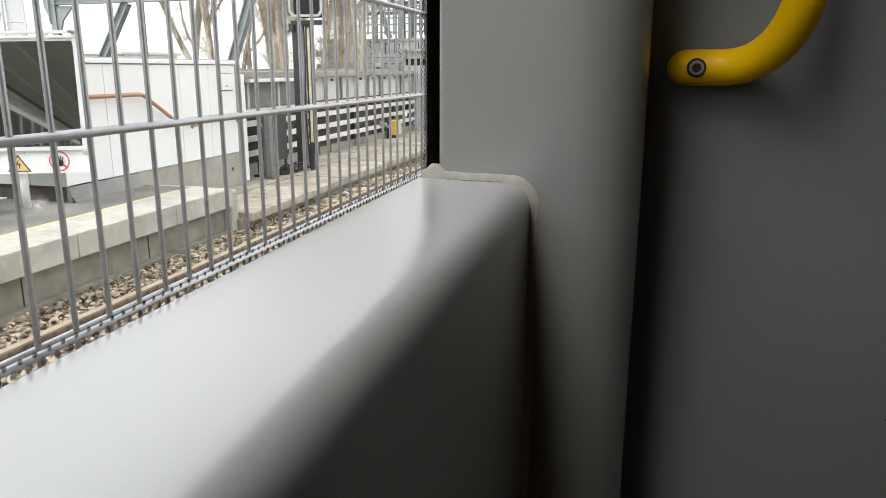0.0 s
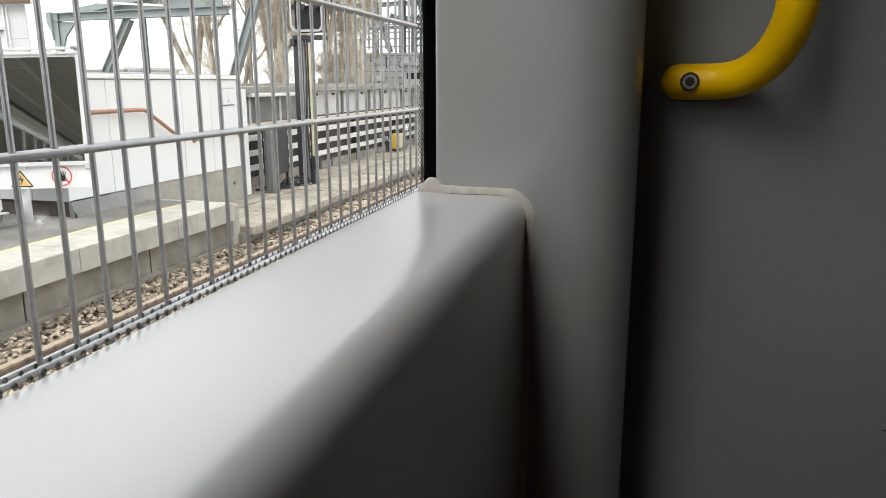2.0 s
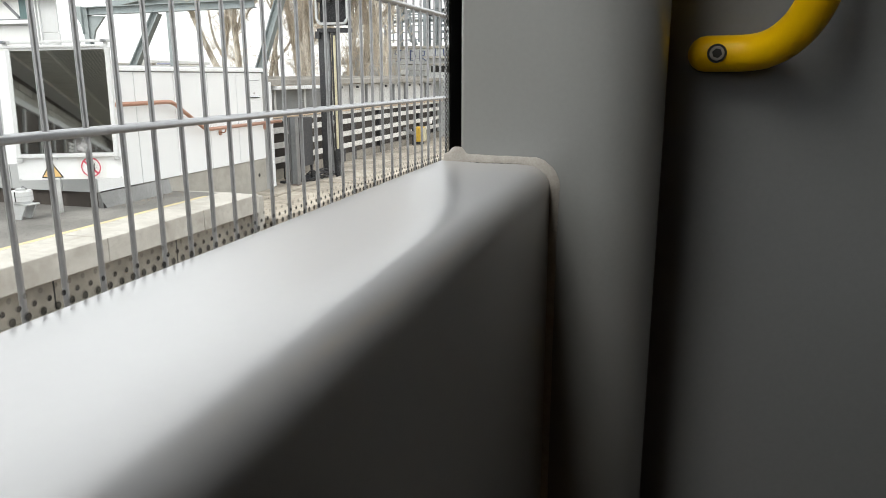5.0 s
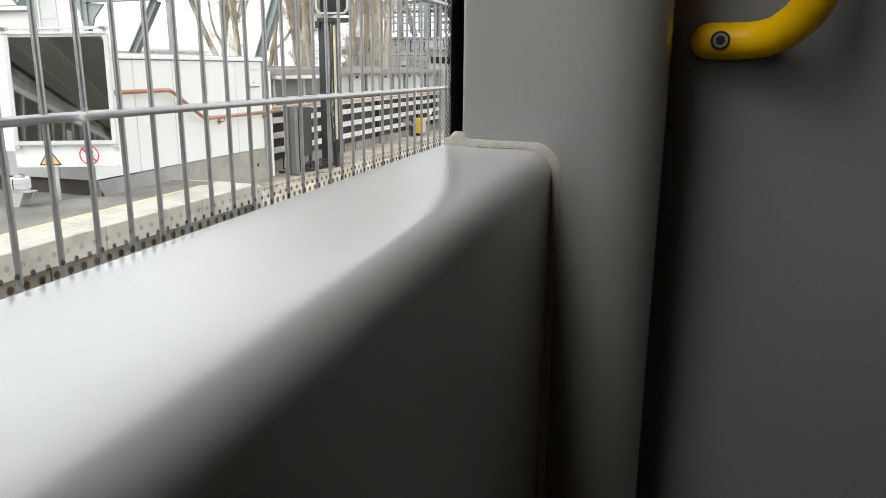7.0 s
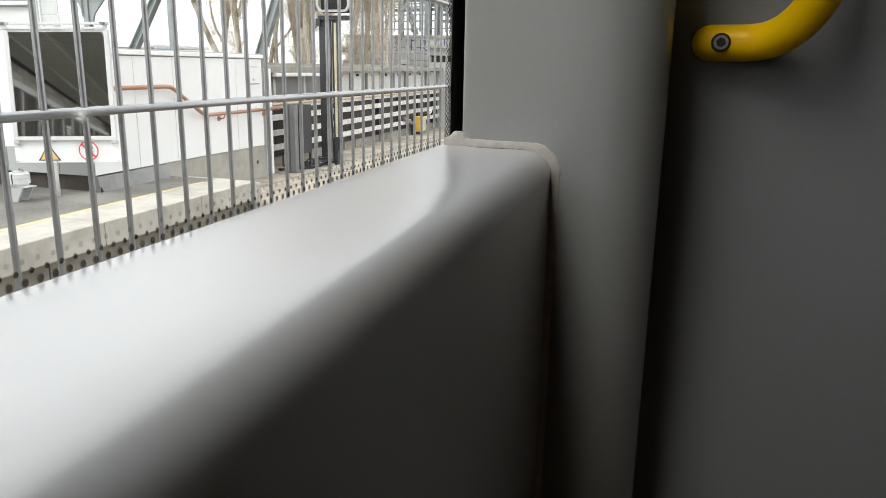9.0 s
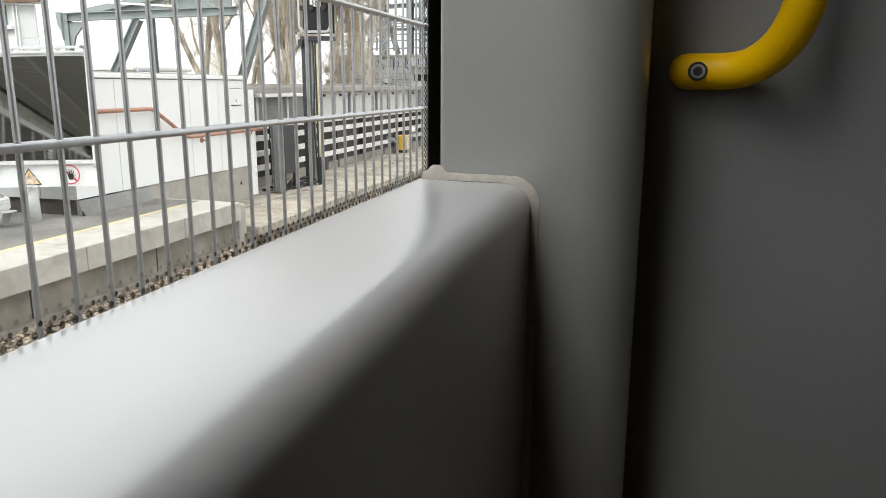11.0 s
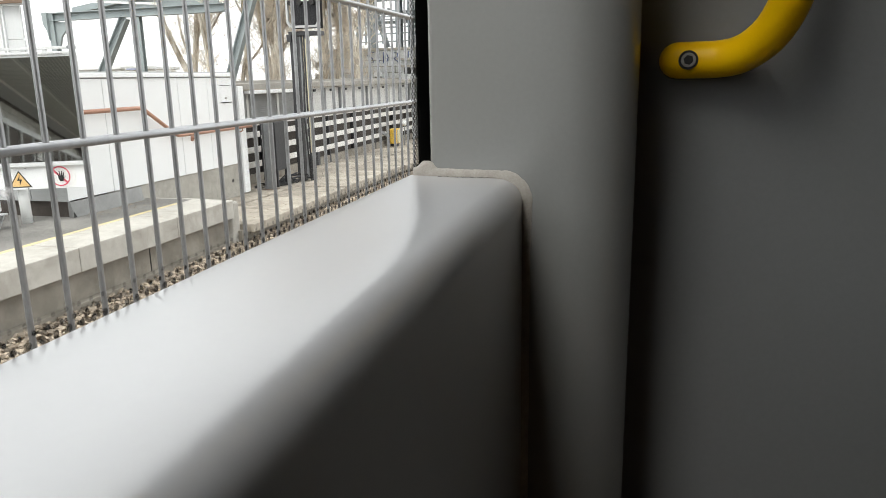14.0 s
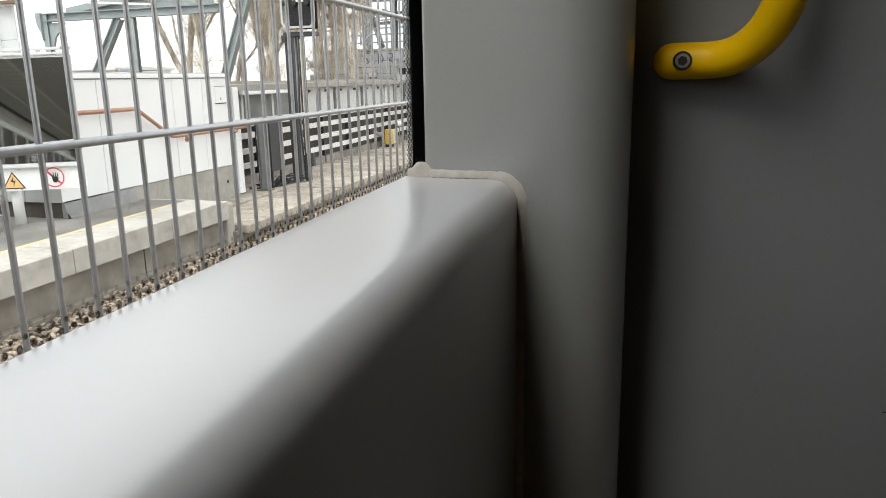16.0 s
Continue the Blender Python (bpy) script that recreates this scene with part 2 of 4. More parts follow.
# ---------------------------------------------------------------- mesh helpers
def part(name, bm, material, parent=None, label="", smooth=False):
    """Links a bmesh as one mesh object, under a thing or a part."""
    me = bpy.data.meshes.new(name)
    bmesh.ops.recalc_face_normals(bm, faces=bm.faces)
    bm.to_mesh(me)
    bm.free()
    me.materials.append(material)
    if smooth:
        for poly in me.polygons:
            poly.use_smooth = True
    ob = new(name, me)
    if parent:
        ob.parent = parent
    if label:
        ob["label"] = label
    return ob


def thing(name, label, category, group="", kind=""):
    return tagged(new(name), label, category, group, kind)


def box(x0, x1, y0, y1, z0, z1, bevel=0.0, seg=2, bm=None):
    own = bm is None
    bm = bm or bmesh.new()
    vs = [bm.verts.new((x, y, z)) for x in (x0, x1) for y in (y0, y1) for z in (z0, z1)]
    fs = [bm.faces.new([vs[i] for i in q]) for q in ((0, 1, 3, 2), (4, 6, 7, 5), (0, 4, 5, 1), (2, 3, 7, 6), (0, 2, 6, 4), (1, 5, 7, 3))]
    if bevel:
        edges = list({e for f in fs for e in f.edges})
        bmesh.ops.bevel(bm, geom=edges, offset=bevel, segments=seg, affect='EDGES', profile=0.5)
    return bm


def prism(outline, axis, a, b, bm=None):
    """Extrudes an outline of two coordinates along an axis from a to b."""
    bm = bm or bmesh.new()

    def at(p, s):
        return {"x": (s, p[0], p[1]), "y": (p[0], s, p[1]), "z": (p[0], p[1], s)}[axis]
    lo = [bm.verts.new(at(p, a)) for p in outline]
    hi = [bm.verts.new(at(p, b)) for p in outline]
    k = len(outline)
    for i in range(k):
        bm.faces.new((lo[i], lo[(i + 1) % k], hi[(i + 1) % k], hi[i]))
    bm.faces.new(lo)
    bm.faces.new(hi[::-1])
    return bm


def tube(points, radius, sides=10, bm=None, cap=True):
    """A tube along points; radius is one number or one for each point."""
    bm = bm or bmesh.new()
    pts = [Vector(p) for p in points]
    rad = radius if hasattr(radius, "__len__") else [radius] * len(pts)
    rings = []
    side = None
    for i, p in enumerate(pts):
        d = (pts[min(i + 1, len(pts) - 1)] - pts[max(i - 1, 0)]).normalized()
        if side is None:
            side = d.orthogonal().normalized()
        side = (side - d * side.dot(d)).normalized()
        up = d.cross(side)
        rings.append([bm.verts.new(p + (side * math.cos(a) + up * math.sin(a)) * rad[i])
                      for a in (2 * math.pi * k / sides for k in range(sides))])
    for r0, r1 in zip(rings, rings[1:]):
        for k in range(sides):
            bm.faces.new((r0[k], r0[(k + 1) % sides], r1[(k + 1) % sides], r1[k]))
    if cap:
        bm.faces.new(rings[0][::-1])
        bm.faces.new(rings[-1])
    return bm


def beam(a, b, w, h, bm=None, up=(0, 0, 1)):
    """A square bar from a to b, w wide and h deep."""
    bm = bm or bmesh.new()
    a, b = Vector(a), Vector(b)
    d = (b - a).normalized()
    s = d.cross(Vector(up))
    if s.length < 1e-3:
        s = Vector((1, 0, 0))
    s.normalize()
    u = s.cross(d)
    v = [bm.verts.new(p + s * sx * w / 2 + u * su * h / 2) for p in (a, b) for sx, su in ((-1, -1), (1, -1), (1, 1), (-1, 1))]
    for q in ((0, 1, 2, 3), (4, 7, 6, 5), (0, 4, 5, 1), (1, 5, 6, 2), (2, 6, 7, 3), (3, 7, 4, 0)):
        bm.faces.new([v[i] for i in q])
    return bm


def ibeam(a, b, w, h, t=0.02, bm=None, up=(0, 0, 1)):
    """A rolled section: web and two flanges."""
    bm = bm or bmesh.new()
    a, b = Vector(a), Vector(b)
    d = (b - a).normalized()
    s = d.cross(Vector(up)).normalized()
    u = s.cross(d)
    beam(a, b, t, h - 2 * t, bm, up)
    for k in (-1, 1):
        o = u * k * (h - t) / 2
        beam(a + o, b + o, w, t, bm, up)
    return bm


def arc(cx, cz, r, a0, a1, k):
    return [(cx + r * math.cos(radians(a0 + (a1 - a0) * i / k)), cz + r * math.sin(radians(a0 + (a1 - a0) * i / k))) for i in range(k + 1)]


# ================================================================ RAILWAY CARRIAGE
FLOOR, TOP, REAR, FAR_SIDE = 0.25, 2.35, -5.5, 2.45
GLX = -0.1109     # plane of the window glass
SILL = 1.1417     # top of the window ledge
FACE = -0.0508    # inner face of the side panel
PY = 0.370        # front of the pillar
WY = 0.484        # face of the end partition
WTOP = 2.22
WREAR = -0.34

o = part("floor", box(-0.16, FAR_SIDE, REAR, WY, FLOOR - 0.06, FLOOR), FLOORM)
tagged(o, "unseen speckled carriage floor, brown to warm the bounce light", "floor", kind="structure")
o = part("ceiling", box(-0.16, FAR_SIDE, REAR, WY, TOP, TOP + 0.06), CEIL)
tagged(o, "unseen carriage ceiling, brownish grey to warm the bounce light", "ceiling", kind="structure")
o = part("wall_end", box(-0.112, FAR_SIDE, WY, WY + 0.03, FLOOR, TOP), PARTITION)
tagged(o, "plain grey laminate end partition with faint scuffs", "wall", kind="structure")
part("scuff_mark", box(0.1655, 0.1695, WY - 0.0006, WY - 0.0001, 0.9822, 0.9828), DARK, o)
# unseen rear wall, its brown tints the fill light
o = part("wall_rear", box(-0.16, FAR_SIDE, REAR - 0.04, REAR, FLOOR, TOP), BROWNWALL)
tagged(o, "unseen rear partition, brown to warm the bounce light", "wall", kind="structure")

# window-side wall: unseen pieces above and between the windows, sized to shape the daylight
side_wall = thing("wall_window_side", "unseen light grey carriage side wall, sized to shape window light", "wall", kind="structure")
part("header", box(-0.117, -0.09, WREAR, WY, WTOP, TOP), PILLAR, side_wall)
part("window_post", box(-0.117, -0.07, -0.8, WREAR, SILL, TOP), PILLAR, side_wall)
part("header", box(-0.117, -0.07, -2.7, -0.8, 2.15, TOP), PILLAR, side_wall)
part("rear_panel", box(-0.117, -0.07, REAR, -2.7, SILL, TOP), PILLAR, side_wall)

EDGE_R = 0.0125   # rounded inner edge of the ledge
BEND = -0.0735    # where the flat top begins to fall
ARC_X = FACE - EDGE_R + EDGE_R * math.cos(radians(84))
DROP = (ARC_X - BEND) * math.tan(radians(6)) / 2
SLOPE = 0.0052    # the ledge rises a little towards the pillar


def sill(y):
    return SILL + SLOPE * (y - 0.07)


# side panel with its window ledge: flat top, softly rounded inner edge
outline = [(GLX + 0.0006, FLOOR), (GLX + 0.0006, SILL + 0.0007), (GLX + 0.014, SILL + 0.0003), (GLX + 0.026, SILL)]
outline += [(BEND + (ARC_X - BEND) * i / 10, SILL - DROP * (i / 10) ** 2) for i in range(10)]
outline += arc(FACE - EDGE_R, SILL - DROP - EDGE_R * math.sin(radians(84)), EDGE_R, 84, 0, 18) + [(FACE, FLOOR)]
bm = prism(outline, "y", REAR, PY - 0.0005)
for v in bm.verts:
    if v.co.z > 1.0:
        v.co.z += sill(v.co.y) - SILL
o = part("wall_ledge_panel", bm, LEDGE, smooth=False)
for poly in o.data.polygons:
    poly.use_smooth = abs(poly.normal.y) < 0.5 and poly.normal.x > -0.01 and poly.normal.z > -0.01
o.data.set_sharp_from_angle(angle=radians(40))
tagged(o, "satin white side panel with rounded window ledge", "ledge", kind="structure")

# pillar between window and partition
r = 0.033
px0, px1 = -0.1005, 0.0045
outline = [(px0, WY)] + [(px0 + 0.004 + 0.004 * math.cos(radians(a)), PY + 0.004 + 0.004 * math.sin(radians(a))) for a in (180, 210, 240, 270)]
outline += [(px1 - r + r * math.cos(radians(a)), PY + r + r * math.sin(radians(a))) for a in range(270, 361, 6)] + [(px1, WY)]
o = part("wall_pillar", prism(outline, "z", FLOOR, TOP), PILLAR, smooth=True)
o.data.set_sharp_from_angle(angle=radians(50))
tagged(o, "light grey laminate pillar with rounded edge", "pillar", kind="structure")

# window: panes, rubber seal and printed dot border
window = thing("window_1", "carriage window with black rubber seal and printed dot border", "window", kind="structure")
part("glass_pane", box(GLX - 0.004, GLX, WREAR, 0.430, SILL - 0.02, WTOP), GLASS, window).visible_shadow = False
seal = prism([(GLX + 0.0002, 0.3855), (GLX + 0.0012, 0.3857), (GLX + 0.0012, WY - 0.001), (GLX - 0.005, WY - 0.001), (GLX - 0.005, 0.432), (GLX + 0.0002, 0.432)], "z", SILL + 0.0005, WTOP)
part("rubber_seal", seal, RUBBER, window, "black rubber window seal")


def dots(rows):
    """Small flat discs just inside the glass: y, z and radius each."""
    bm = bmesh.new()
    for y, z, rad in rows:
        c = [bm.verts.new((GLX + 0.0004, y + rad * math.cos(a), z + rad * math.sin(a))) for a in (math.pi * k / 4 for k in range(8))]
        bm.faces.new(c)
    return bm


PITCH = 0.00285
LOW = 0.0037
rows = []
for i, (dz, rad) in enumerate(((-0.0003, 0.00080), (0.0016, 0.00082), (0.0037, 0.00058))):
    for k in range(int(0.62 / LOW)):
        y = -0.25 + (k + (0.0 if i % 2 else 0.5)) * LOW
        if y < 0.366:
            rows.append((y, sill(y) + dz, rad))
for i in range(5):
    y = 0.3845 - i * PITCH * 0.866
    for k in range(int(0.40 / PITCH)):
        z = SILL + 0.0012 + (k + 0.5 * (i % 2)) * PITCH
        rows.append((y, z, (0.00152, 0.00140, 0.00118, 0.00092, 0.00060)[i]))
faint = [(-0.25 + k * LOW, sill(-0.25 + k * LOW) + 0.0058, 0.00062) for k in range(int(0.615 / LOW))]
tagged(part("dot_border", dots(rows), FRIT, window, "black printed dots fading into the glass"), kind="stuff")
# halos stand in for lens blur round the dots; the faint row is print
tagged(part("dot_halo", dots([(y, z, rad * 1.3) for y, z, rad in rows] + faint), FRITEDGE, window, "faint top dots, and halos standing in for lens blur"), kind="stuff").location.x = -0.00015

# unseen rear window, added to fill the dark strip beside the pillar
w2 = thing("window_rear_fill", "unseen second carriage window added for rear fill light", "window", kind="structure")
part("glass_pane", box(GLX - 0.004, GLX, -2.7, -0.8, SILL - 0.02, 2.15), GLASS, w2).visible_shadow = False

# dried smear on the glass
bm = bmesh.new()
bmesh.ops.create_circle(bm, cap_ends=True, segments=24, radius=1.0)
for v in bm.verts:
    v.co = (0.0, v.co.x, v.co.y)
sm = part("smear", bm, SMEAR, window, "small whitish dried smear on the glass")
sm.location = (GLX + 0.0003, 0.1128, 1.1743)
sm.scale = (0.002, 0.0038, 0.0026)

# fillet of silicone where the ledge meets the pillar: a thin uneven skin from ledge to pillar face
TOPZ = sill(PY)
line = [(-0.1092 + 0.0012 * i, TOPZ, 0.0, 1.0) for i in range(int((FACE - EDGE_R + 0.1092) / 0.0012))]
line += [(FACE - EDGE_R + EDGE_R * math.sin(radians(a)), TOPZ - EDGE_R + EDGE_R * math.cos(radians(a)), math.sin(radians(a)), math.cos(radians(a))) for a in range(0, 91, 5)]
z = TOPZ - EDGE_R
while z > FLOOR + 0.02:
    z -= 0.0012 if z > 1.06 else 0.02
    line.append((FACE, z, 1.0, 0.0))
bm = bmesh.new()
rings = []
for i, (x, z, nx, nz) in enumerate(line):
    w1 = noise.noise((x * 170, z * 170, 1.3))
    w2 = noise.noise((x * 520, z * 520, 7.7))
    h = 0.0047 * (1 + 0.07 * w1 + 0.06 * w2) * (1 - 0.16 * max(0.0, (x + 0.10) / 0.04))
    if nz > 0.99:
        h += 0.0036 * math.exp(-((x + 0.1015) / 0.0042) ** 4)
    elif nx > 0.01:
        k = max(0.0, min(1.0, (TOPZ - z) / 0.05))
        h = (0.0040 + 0.0016 * min(1.0, nx * 1.2) - 0.0014 * k) * (1 + 0.06 * w1 + 0.05 * w2)
    dep = 0.0013 * (1 + 0.14 * w2 + 0.14 * w1)
    sec = ((-0.0006, dep), (0.10 * h, dep * 0.98), (0.42 * h, dep * 0.80), (0.72 * h, dep * 0.45), (0.92 * h, dep * 0.14), (h, -0.0004))
    rings.append([bm.verts.new((x + nx * s_, PY - d_, z + nz * s_)) for s_, d_ in sec])
for r0, r1 in zip(rings, rings[1:]):
    for k in range(5):
        bm.faces.new((r0[k], r0[k + 1], r1[k + 1], r1[k]))
o = part("caulk_bead", bm, CAULK, smooth=True)
tagged(o, "uneven off-white silicone fillet along the ledge joint", "caulk", kind="structure")
crack = [(x, PY - 0.0014 - 0.0002 * noise.noise((x * 300, 0.0, 5.0)), TOPZ + 0.0001 + 0.0002 * noise.noise((x * 260, 2.0, 0.0))) for x, z, nx, nz in line if nz > 0.99 and x < FACE - 0.014]
part("joint_gap", tube(crack, [0.00024 * (1 - 0.85 * i / len(crack)) * (1 + 0.5 * math.sin(i * 1.7)) for i in range(len(crack))], 6), DARK, o, "thin dark crack line under the silicone")

# grab handle on the partition
handle = thing("grab_handle", "yellow powder-coated grab handle bolted to the partition", "handle")
ctrl = [Vector(p) for p in ((0.0262, 0.4725, 1.2012), (0.036, 0.4722, 1.2012), (0.048, 0.4705, 1.2014), (0.058, 0.466, 1.2030), (0.0665, 0.459, 1.2075),
                            (0.0735, 0.450, 1.2150), (0.0780, 0.441, 1.2245), (0.0803, 0.433, 1.2350), (0.0808, 0.427, 1.2470), (0.0808, 0.424, 1.26),
                            (0.0808, 0.423, 1.29), (0.0808, 0.423, 1.45), (0.0800, 0.430, 1.475), (0.072, 0.452, 1.49), (0.050, 0.471, 1.495), (0.027, 0.4725, 1.495))]
fine = []
for i in range(len(ctrl) - 1):
    p0, p1, p2, p3 = ctrl[max(i - 1, 0)], ctrl[i], ctrl[i + 1], ctrl[min(i + 2, len(ctrl) - 1)]
    for s in range(4):
        t = s / 4
        fine.append(0.5 * ((2 * p1) + (p2 - p0) * t + (2 * p0 - 5 * p1 + 4 * p2 - p3) * t * t + (3 * p1 - p0 - 3 * p2 + p3) * t ** 3))
fine.append(ctrl[-1])
R0 = 0.0107
lead = [Vector((0.0262 - R0 * math.sin(a), 0.4725, 1.2012)) for a in (1.52, 1.35, 1.1, 0.8, 0.4)]
tail = [Vector((0.027 - R0 * math.sin(a), 0.4725, 1.495)) for a in (0.4, 0.8, 1.1, 1.35, 1.52)]
lr = [R0 * math.cos(a) for a in (1.52, 1.35, 1.1, 0.8, 0.4)]
part("tube", tube(lead + fine + tail, lr + [R0] * len(fine) + lr[::-1], 28), YELLOW, handle, smooth=True)
for zs in (1.2012, 1.495):
    bm = tube([(0.0316, 0.4650, zs), (0.0316, 0.4610, zs), (0.0316, 0.4605, zs)], [0.0055, 0.0055, 0.0052], 24)
    rim = part("screw_washer", bm, DARK, handle, "black screw washer")
    bm = tube([(0.0316, 0.4606, zs), (0.0316, 0.4600, zs), (0.0316, 0.4597, zs)], [0.0042, 0.0042, 0.0039], 20)
    part("screw_head", bm, SCREW, rim, "dark steel socket screw head")
    bm = tube([(0.0316, 0.4598, zs), (0.0316, 0.45955, zs)], 0.0029, 6)
    part("socket", bm, DARK, rim)

# unseen far side of the carriage, plain brown to warm the bounce light
o = part("wall_far_side", box(FAR_SIDE, FAR_SIDE + 0.06, REAR, WY, FLOOR, TOP), BROWNWALL)
tagged(o, "unseen far side wall, brown to warm the bounce light", "wall", kind="structure")

# ================================================================ MESH FENCE BESIDE THE TRAIN
FX, FY0, FZ = -0.5413, 0.6337, 1.1362
fence = thing("mesh_fence", "galvanised double-wire mesh fence beside the track", "fence")
vert = bpy.data.meshes.new("wire")
bm = tube([(0, 0, -0.5), (0, 0, 2.35)], 0.0031, 8)
for f_ in bm.faces:
    f_.smooth = len(f_.verts) == 4
bm.to_mesh(vert)
bm.free()
vert.materials.append(GALV)
for k in range(-12, 58):
    o = new("wire", vert)
    o.location = (FX, FY0 + 0.05 * k, 0)
    o.parent = fence
hor = bpy.data.meshes.new("rail")
bm = tube([(0, -0.02, 0), (0, 3.5, 0)], 0.0041, 8)
for f_ in bm.faces:
    f_.smooth = len(f_.verts) == 4
bm.to_mesh(hor)
bm.free()
hor.materials.append(GALVBAR)
for k in range(-7, 7):
    for s in (-1, 1):
        o = new("cross_wire", hor)
        o.location = (FX + s * 0.0072, 0, FZ + (0.2012 * k if k < 0 else 0.2 * k))
        o.parent = fence

# ================================================================ GROUND, TRACK, PLATFORM
GZ = -0.50
bm = bmesh.new()
bmesh.ops.create_grid(bm, x_segments=2, y_segments=2, size=1500)
o = part("ground", bm, GROUND)
o.location = (0, 0, GZ)
tagged(o, "brown gravelly railway ground", "ground", kind="structure")

# loose ballast
rng = np.random.default_rng(3)
PHI = (1 + 5 ** 0.5) / 2
ICO = np.array([(-1, PHI, 0), (1, PHI, 0), (-1, -PHI, 0), (1, -PHI, 0), (0, -1, PHI), (0, 1, PHI), (0, -1, -PHI), (0, 1, -PHI),
                (PHI, 0, -1), (PHI, 0, 1), (-PHI, 0, -1), (-PHI, 0, 1)]) / 1.9
IFACE = np.array([(0, 11, 5), (0, 5, 1), (0, 1, 7), (0, 7, 10), (0, 10, 11), (1, 5, 9), (5, 11, 4), (11, 10, 2), (10, 7, 6), (7, 1, 8),
                  (3, 9, 4), (3, 4, 2), (3, 2, 6), (3, 6, 8), (3, 8, 9), (4, 9, 5), (2, 4, 11), (6, 2, 10), (8, 6, 7), (9, 8, 1)])


def stones(count, x0, x1, y0, y1, zf, lo, hi):
    vs, fs = [], []
    for i in range(count):
        y = y0 + (y1 - y0) * rng.random() ** 1.5
        x = x0 + (x1 - x0) * rng.random()
        s = rng.uniform(lo, hi)
        v = ICO * rng.uniform(0.55, 1.35, (12, 1)) * (s * rng.uniform(0.7, 1.3), s * rng.uniform(0.7, 1.3), s * rng.uniform(0.45, 0.8))
        q = Euler((rng.uniform(-0.5, 0.5), rng.uniform(-0.5, 0.5), rng.uniform(0, 6.3))).to_matrix()
        v = v @ np.array(q).T + (x, y, zf(x) + rng.uniform(-0.02, 0.025))
        vs.append(v)
        fs.append(IFACE + 12 * i)
    me = bpy.data.meshes.new("ballast")
    me.from_pydata(np.concatenate(vs).tolist(), [], np.concatenate(fs).tolist())
    me.materials.append(BALLAST)
    return new("ballast", me)


tagged(stones(26000, -4.05, -2.2, 2.0, 13.0, lambda x: -0.475 + 0.03 * max(0, -3.6 - x), 0.012, 0.029),
       "loose brown and grey crushed-stone track ballast", "ballast", kind="stuff")
tagged(stones(3500, -4.0, -2.2, 8.0, 30.0, lambda x: -0.47, 0.03, 0.06), "loose crushed-stone ballast along the line", "ballast", kind="stuff")

# rails
prof = [(-0.062, 0), (0.062, 0), (0.062, 0.012), (0.012, 0.03), (0.009, 0.10), (0.034, 0.118), (0.035, 0.142), (0.028, 0.15), (-0.028, 0.15),
        (-0.035, 0.142), (-0.034, 0.118), (-0.009, 0.10), (-0.012, 0.03), (-0.062, 0.012)]
for xr in (-3.40, -1.93):
    rail = thing("rail", "rusty steel running rail lying in the ballast", "rail", group="track rails")
    part("rail_body", prism([(xr + a, -0.51 + b) for a, b in prof], "y", -30, 120), RUST, rail)
    part("rail_head", box(xr - 0.027, xr + 0.027, -30, 120, -0.3597, -0.357), RAILTOP, rail)

# platform: asphalt, coping stones, recessed wall below, yellow line
PE, PEND = -3.96, 6.58
platform = thing("platform", "low station platform with pale concrete coping and worn asphalt", "platform", kind="structure")
part("asphalt", box(-40, -4.42, -60, PEND - 0.02, -0.3, -0.004), ASPHALT, platform)
part("edge_wall", box(-4.42, -4.055, -60, PEND - 0.03, -0.6, -0.188), CONCDARK, platform, "stained concrete platform wall")
part("yellow_line", box(-4.445, -4.395, -60, PEND - 0.25, -0.0045, 0.0015), YLINE, platform, "worn yellow safety line")
y = PEND
for ln in [0.96] + [1.22] * 12:
    part("coping_stone", box(-4.42, PE, y - ln + 0.003, y - 0.003, -0.188, 0.0, bevel=0.008), COPING, platform)
    y -= ln
for yj in (1.17, 2.55, 3.93, 5.31):
    part("wall_joint", box(-4.056, -4.052, yj, yj + 0.012, -0.55, -0.175), DARK, platform)
part("footing", box(-4.054, -3.985, -60, PEND - 0.04, -0.6, -0.425, bevel=0.006), CONCDARK, platform, "low concrete footing along the wall")
platform.location.z = 0.012
# broken end of the platform edge and stained end block
bm = box(-4.30, -3.985, PEND - 0.02, PEND + 0.16, -0.6, -0.03, bevel=0.02)
for v in bm.verts:
    v.co += Vector((noise.noise(v.co * 9) * 0.02, noise.noise(v.co * 8 + Vector((4, 0, 0))) * 0.03, noise.noise(v.co * 7) * 0.015))
part("end_block", bm, CONC, platform, "chipped stained concrete end block")
part("end_step", box(-5.0, -4.30, PEND - 0.02, PEND + 0.10, -0.35, -0.012, bevel=0.008), COPING, platform)

# lower walkway of slabs beyond the platform end
WZ = -0.265
walkway = thing("walkway", "weathered concrete slab walkway beside the line", "walkway", kind="structure")
part("bed", box(-5.45, -3.95, PEND + 0.1, 60, -0.6, WZ - 0.07), CONCDARK, walkway)
random.seed(8)
y = PEND + 0.17
while y < 22:
    d = 0.88
    dz = random.uniform(-0.008, 0.008)
    sl = part("slab", box(-4.62, -3.86 + random.uniform(-0.03, 0.02), y + 0.008, y + d - 0.008, WZ - 0.10, WZ + dz, bevel=0.012), WALK, walkway)
    part("slab", box(-5.44, -4.636, y + 0.008 + 0.3, y + d - 0.008 + 0.3, WZ - 0.10, WZ - dz, bevel=0.01), WALK, walkway)
    y += d
part("slab_strip", box(-5.44, -3.86, 22, 60, WZ - 0.10, WZ), WALK, walkway)

